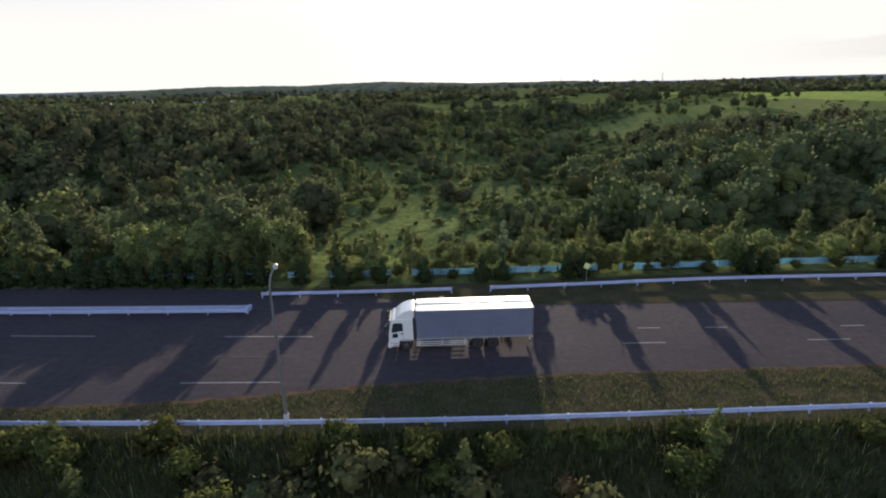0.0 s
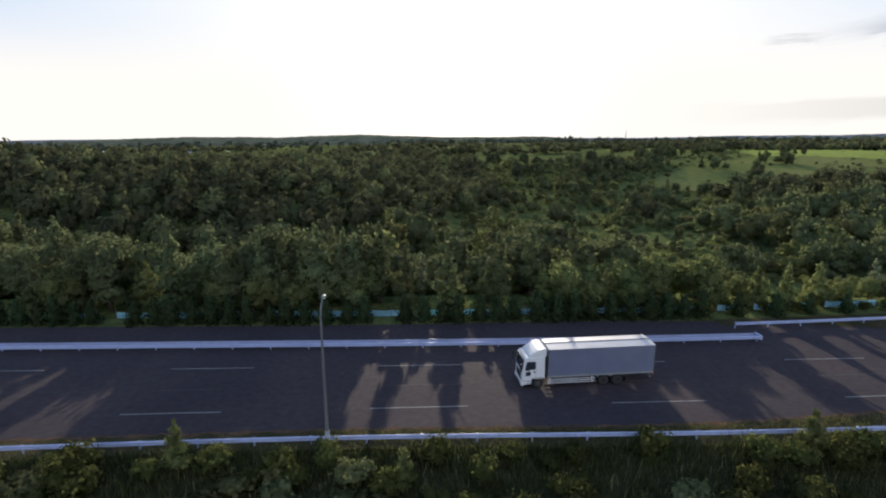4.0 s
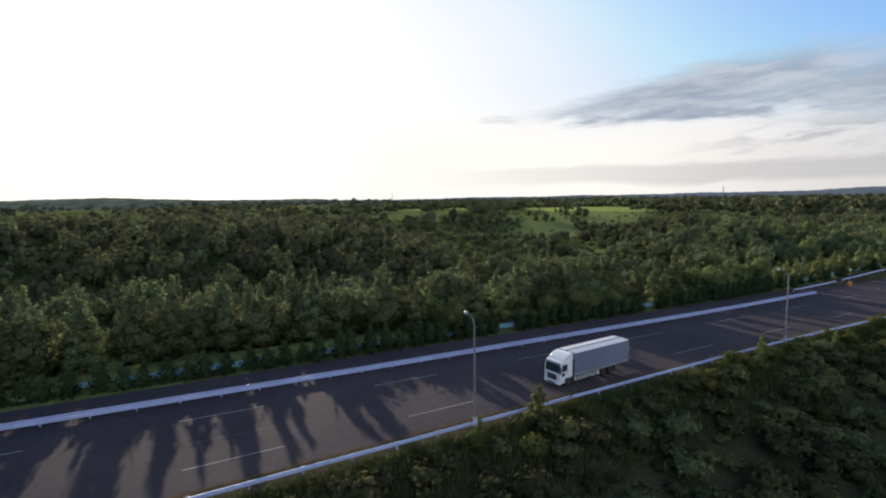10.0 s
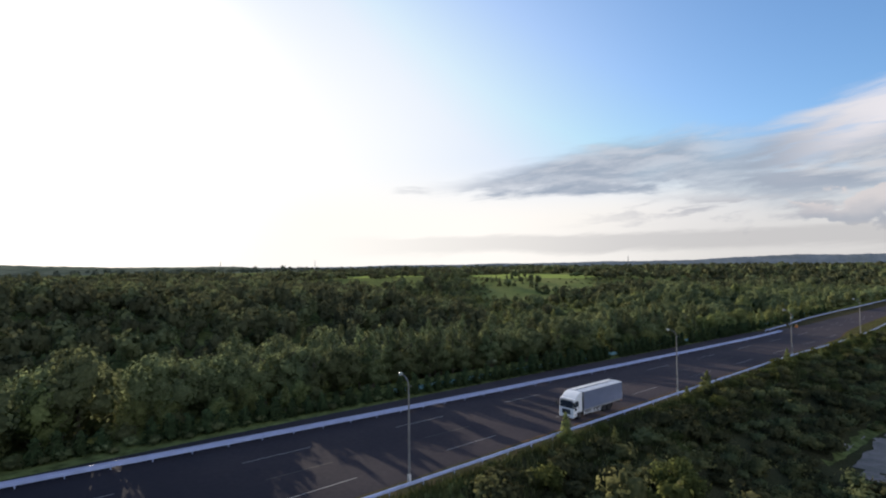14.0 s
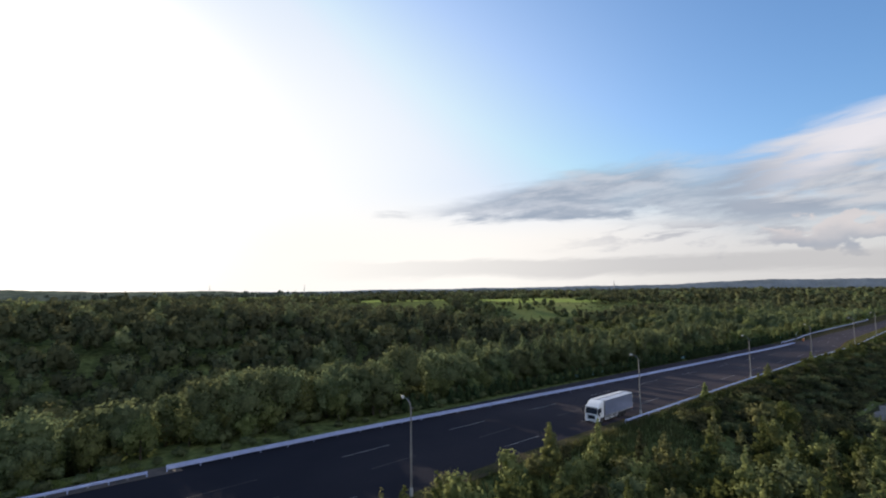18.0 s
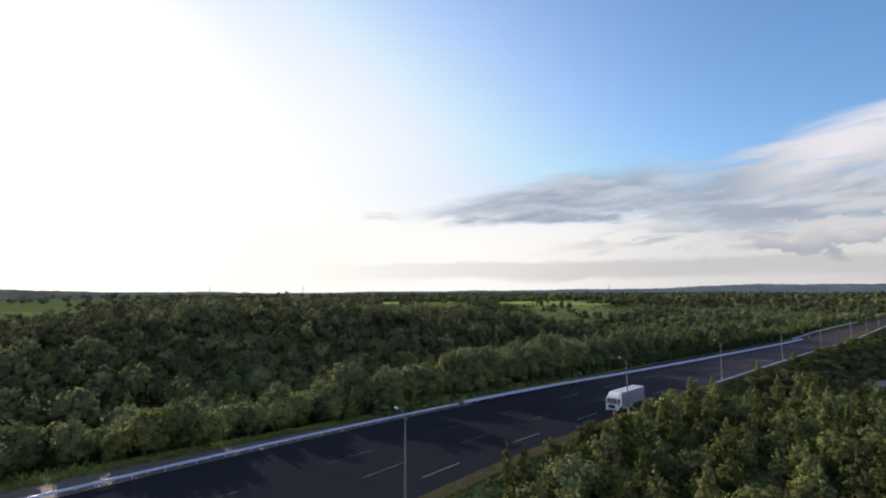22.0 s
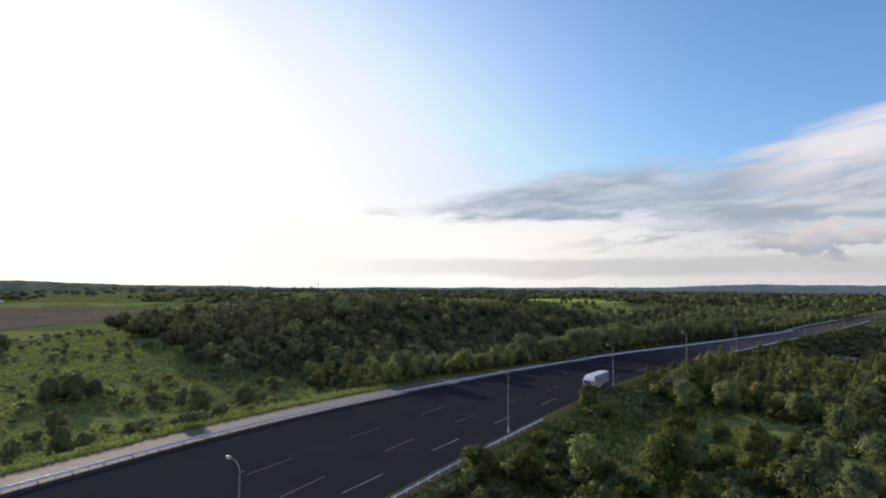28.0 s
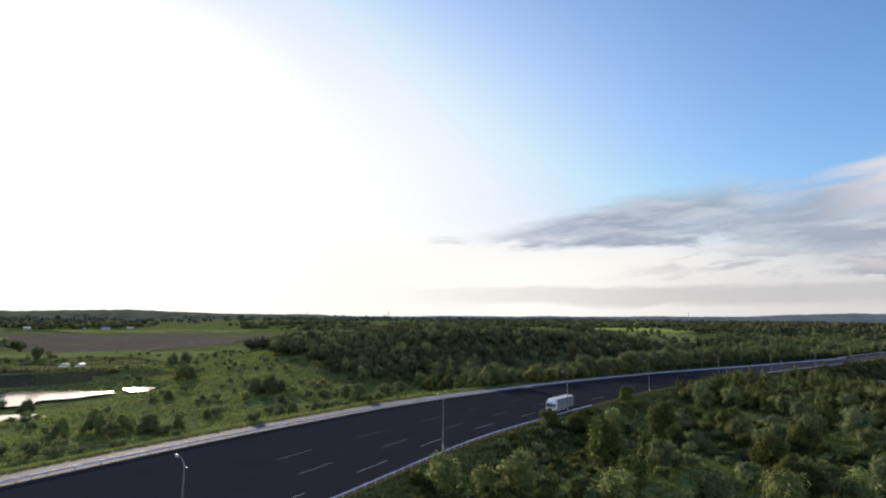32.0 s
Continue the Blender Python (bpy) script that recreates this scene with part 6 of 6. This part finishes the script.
        bm = bmesh.new()
        for x in (5.95, 7.25):
            prism(bm, [(x - 0.60, 0.86), (x - 0.42, 1.02), (x + 0.42, 1.02), (x + 0.60, 0.86), (x + 0.56, 0.82), (x + 0.40, 0.98), (x - 0.40, 0.98), (x - 0.56, 0.82)], s * 1.20, s * 0.62)
        part("mudguard", bm, M["galv"], t)
        bm = bmesh.new()
        box(bm, 7.98, s * 0.92, 0.62, 0.02, 0.56, 0.6)
        part("mudflap", bm, M["black"], t)
        bm = bmesh.new()
        box(bm, X1 + 0.02, s * 0.95, 0.86, 0.08, 0.40, 0.14, 0.02)
        part("tail_light", bm, M["red"], t, "red tail light")
    bm = bmesh.new()
    box(bm, (X0 + X1) / 2, 0, Z1 + 0.06, X1 - X0, 0.10, 0.06, 0.015)
    part("roof_seam", bm, M["grille"], t, "dark seam along the roof")
    bm = bmesh.new()
    box(bm, X1 - 0.15, 0, 0.55, 0.12, 2.2, 0.14, 0.02)
    part("rear_bumper", bm, M["chassis"], t)
    wheels = [wheel(t, x, s * (1.05 if not d else 0.93), d) for x, d in ((0, False), (5.95, True), (7.25, True)) for s in (-1, 1)]
    return t, wheels


truck, truck_wheels = build_truck()

# ---------------------------------------------------------------- small things
sign = new("road_sign")
tagged(sign, "small tilted pale yellow-green marker sign on a thin post", "sign")
bm = bmesh.new()
tube(bm, [(0, 0, -0.3), (0, 0, 1.7)], 0.03, 8)
part("post", bm, M["galv"], sign)
bm = bmesh.new()
box(bm, 0, -0.03, 1.85, 0.62, 0.03, 0.62, 0.008)
bmesh.ops.rotate(bm, cent=(0, 0, 1.85), matrix=Matrix.Rotation(radians(24), 3, "Y"), verts=bm.verts)
part("panel", bm, M["sign"], sign)
sign.matrix_basis = pose(19.0, 55.4, float(ground_z(19.0, 55.4)), 0, 0, 0)

box_thing = new("traffic_box")
tagged(box_thing, "orange plastic roadside box standing on the asphalt", "traffic box")
bm = bmesh.new()
prism(bm, [(-0.30, 0.0), (0.30, 0.0), (0.25, 0.95), (-0.25, 0.95)], -0.30, 0.30, 0.05)
part("body", bm, M["orange"], box_thing)
bm = bmesh.new()
box(bm, 0, 0, 0.99, 0.46, 0.50, 0.08, 0.02)
part("lid", bm, M["paint"], box_thing)
box_thing.matrix_basis = pose(3.2, 48.4, 0)


def mast(x, y, h, label):
    root = new("mast")
    tagged(root, label, "mast")
    bm = bmesh.new()
    w = h * 0.05
    for sx in (-1, 1):
        for sy in (-1, 1):
            tube(bm, [(sx * w, sy * w, 0), (sx * w * 0.15, sy * w * 0.15, h)], [h * 0.008, h * 0.004], 5)
    part("legs", bm, M["mast"], root)
    bm = bmesh.new()
    for k in range(9):
        z = h * k / 9
        q = w * (1 - 0.85 * k / 9)
        for a, b in (((-q, -q), (q, -q)), ((q, -q), (q, q)), ((q, q), (-q, q)), ((-q, q), (-q, -q))):
            tube(bm, [(*a, z), (*b, z + h / 9)], h * 0.003, 4)
    part("bracing", bm, M["mast"], root)
    root.location = (x, y, float(ground_z(x, y)))


mast(1390, 1000, 46, "slim lattice mast on the skyline")
mast(820, 2300, 48, "slim lattice mast far off on the skyline")
mast(420, 2400, 48, "slim lattice mast far off on the skyline")

def house(x, y, w, l, h, turn, roof):
    w, l, h = 0.6 * w, 0.6 * l, 0.6 * h
    root = new("farm_building")
    tagged(root, "small far farm building with a pitched roof", "building", "far farm buildings")
    bm = bmesh.new()
    box(bm, 0, 0, h / 2, l, w, h)
    part("wall", bm, M["house_wall"], root)
    bm = bmesh.new()
    a = [bm.verts.new((s * (l / 2 + 0.4), y0, z0)) for s in (-1, 1) for y0, z0 in ((-w / 2 - 0.4, h - 0.1), (0, h + w * 0.3), (w / 2 + 0.4, h - 0.1))]
    for f in ((0, 3, 4, 1), (1, 4, 5, 2), (0, 1, 2), (5, 4, 3), (0, 2, 5, 3)):
        bm.faces.new([a[i] for i in f])
    bmesh.ops.recalc_face_normals(bm, faces=bm.faces)
    part("roof", bm, M[roof], root)
    for k in range(3):
        bm = bmesh.new()
        box(bm, -l / 3 + k * l / 3, -w / 2 - 0.02, h * 0.5, l * 0.14, 0.08, h * 0.35)
        part("window", bm, M["window"], root)
    root.matrix_basis = pose(x, y, float(ground_z(x, y)), 0, 0, turn)


for hx, hy, w, l, h, a, r in ((-430, 880, 9, 18, 5, 8, "house_roof"), (-460, 905, 8, 14, 4, 20, "house_roof"), (-395, 905, 8, 12, 4, -15, "house_wall"), (-560, 820, 9, 26, 4, 4, "glass_lamp"),
                              (-520, 835, 9, 26, 4, 4, "glass_lamp"), (-600, 1000, 10, 20, 5, 12, "house_wall"), (40, 1120, 9, 18, 5, 30, "house_roof")):
    house(hx, hy, w, l, h, a, r)


def van(x, y, turn):
    root = new("van")
    tagged(root, "small white van parked beside the pond", "van", "parked vans")
    bm = bmesh.new()
    prism(bm, [(-2.1, 0.35), (-2.1, 0.95), (-1.5, 1.1), (-1.0, 1.85), (2.0, 1.9), (2.1, 0.35)], -0.8, 0.8, 0.06)
    body = part("body", bm, M["truck_white"], root)
    bm = bmesh.new()
    prism(bm, [(-1.5, 1.15), (-1.06, 1.76), (1.8, 1.76), (1.8, 1.15)], -0.815, 0.815, 0.01)
    part("window", bm, M["window"], body)
    for wx in (-1.3, 1.3):
        for s in (-1, 1):
            bm = bmesh.new()
            lathe_y(bm, [(0.2, -0.1), (0.32, -0.1), (0.32, 0.1), (0.2, 0.1)], 14)
            bmesh.ops.translate(bm, vec=(wx, s * 0.74, 0.32), verts=bm.verts)
            part("wheel", bm, M["rubber"], root)
    root.matrix_basis = pose(x, y, float(ground_z(x, y)), 0, 0, turn)


van(-456, 222, 15)
van(-449.5, 221, 25)


def utility_pole(x, y):
    root = new("utility_pole")
    tagged(root, "thin grey utility pole with a short crossarm", "pole", "utility poles")
    bm = bmesh.new()
    tube(bm, [(0, 0, -0.5), (0, 0, 12)], [0.2, 0.14], 8)
    part("pole", bm, M["pole"], root)
    bm = bmesh.new()
    box(bm, 0, 0, 11.2, 2.4, 0.14, 0.14)
    box(bm, 0, 0, 10.2, 2.0, 0.14, 0.14)
    part("crossarm", bm, M["pole"], root)
    root.location = (x, y, float(ground_z(x, y)))


for ux, uy in ((-322, 400), (-330, 412), (-420, 520), (-250, 600), (-180, 700)):
    utility_pole(ux, uy)

# gravel patch on the slope
gp = draped("gravel", np.linspace(-118, -84, 44), np.linspace(-12, 10, 30), 0.09, M["gravel"], lambda x, y: (((x + 97) / 11) ** 2 + ((y - 4) / 4.6) ** 2 < 1 + 0.2 * np.sin(x)) | (np.abs(x + 108 + 0.5 * (4 - y) + np.sin(y * 0.6)) < 1.6) & (y < 5))
tagged(gp, "pale gravel patch and track below the slope", "gravel", kind="structure")

# far hills
def ridge(az0, az1, dist, h, mat, label, seed):
    """A long hill round the horizon, between two bearings from the middle of the road."""
    n = 420
    v, f = [], []
    for i in range(n):
        az = radians(az0 + (az1 - az0) * i / (n - 1))
        e = min(1.0, i / 60, (n - 1 - i) / 60)
        hh = h * (0.45 + 0.55 * min(1.0, i / (n * 0.55))) * (0.80 + 0.11 * math.sin(az * 9 + seed) + 0.06 * math.sin(az * 23 + 2 * seed) + 0.02 * math.sin(az * 61) + 0.010 * math.sin(az * 149 + seed) + 0.012 * math.sin(az * 351)) * (0.35 + 0.65 * e)
        for r, z in ((dist - 420, -6), (dist - 140, hh * 0.55), (dist, hh), (dist + 220, -6)):
            v.append((-150 + r * math.sin(az), r * math.cos(az), z))
    for i in range(n - 1):
        for k in range(3):
            a = i * 4 + k
            f.append((a, a + 4, a + 5, a + 1))
    ob = new("backdrop", mesh_of("backdrop", v, f, mat, True))
    return tagged(ob, label, "hills", kind="structure")


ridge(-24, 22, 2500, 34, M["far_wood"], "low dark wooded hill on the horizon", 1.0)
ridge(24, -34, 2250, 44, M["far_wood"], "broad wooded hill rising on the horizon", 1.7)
# ridges whose base colour carries the haze of distance
ridge(32, 115, 3900, 80, M["far_hill"], "long haze-blue mountain ridge on the horizon", 2.4)
ridge(8, 50, 4300, 40, M["far_hill"], "low haze-grey land on the horizon", 0.6)
ridge(-75, -14, 4200, 30, M["far_hill"], "low haze-blue coast line on the horizon", 0.3)


# ---------------------------------------------------------------- what moves
TRUCK_LINE = [(0.0, 0.6, 40.6), (2.0, -21.0, 39.0), (4.0, -41.7, 38.0), (7.0, -70.0, 35.3), (9.0, -87.7, 33.7), (11.0, -106.2, 32.1), (13.0, -124.8, 31.3),
              (14.0, -134.2, 31.1), (16.5, -159.4, 30.4), (19.0, -184.5, 29.2), (21.0, -206.0, 27.9), (23.0, -229.0, 26.4), (25.0, -252.2, 23.8),
              (27.5, -281.0, 19.6), (29.0, -299.8, 15.6), (31.0, -326.0, 9.0), (32.0, -338.4, 5.6), (34.0, -363.0, -2.4)]
truck_x = smooth_line([(t, x) for t, x, _ in TRUCK_LINE])
truck_y = smooth_line([(t, y) for t, _, y in TRUCK_LINE])


def motions():
    rows, turns, d = [], [], 0.0
    for k in range(65):
        t = k * 0.5
        x, y = float(truck_x(t)), float(truck_y(t))
        xb, yb = float(truck_x(t + 0.2)), float(truck_y(t + 0.2))
        rows.append((t, pose(x, y, 0.0, 0, 0, math.degrees(math.atan2(y - yb, x - xb)))))
    walk(truck, rows)
    ts = np.linspace(0, 32, 481)
    px, py = truck_x(ts), truck_y(ts)
    run = np.r_[0, np.cumsum(np.hypot(np.diff(px), np.diff(py)))]
    for w in truck_wheels:
        at = w.location.copy()
        walk(w, [(float(t), pose(at.x, at.y, at.z, 0, -math.degrees(r / 0.5), 0)) for t, r in zip(ts, run)])


motions()
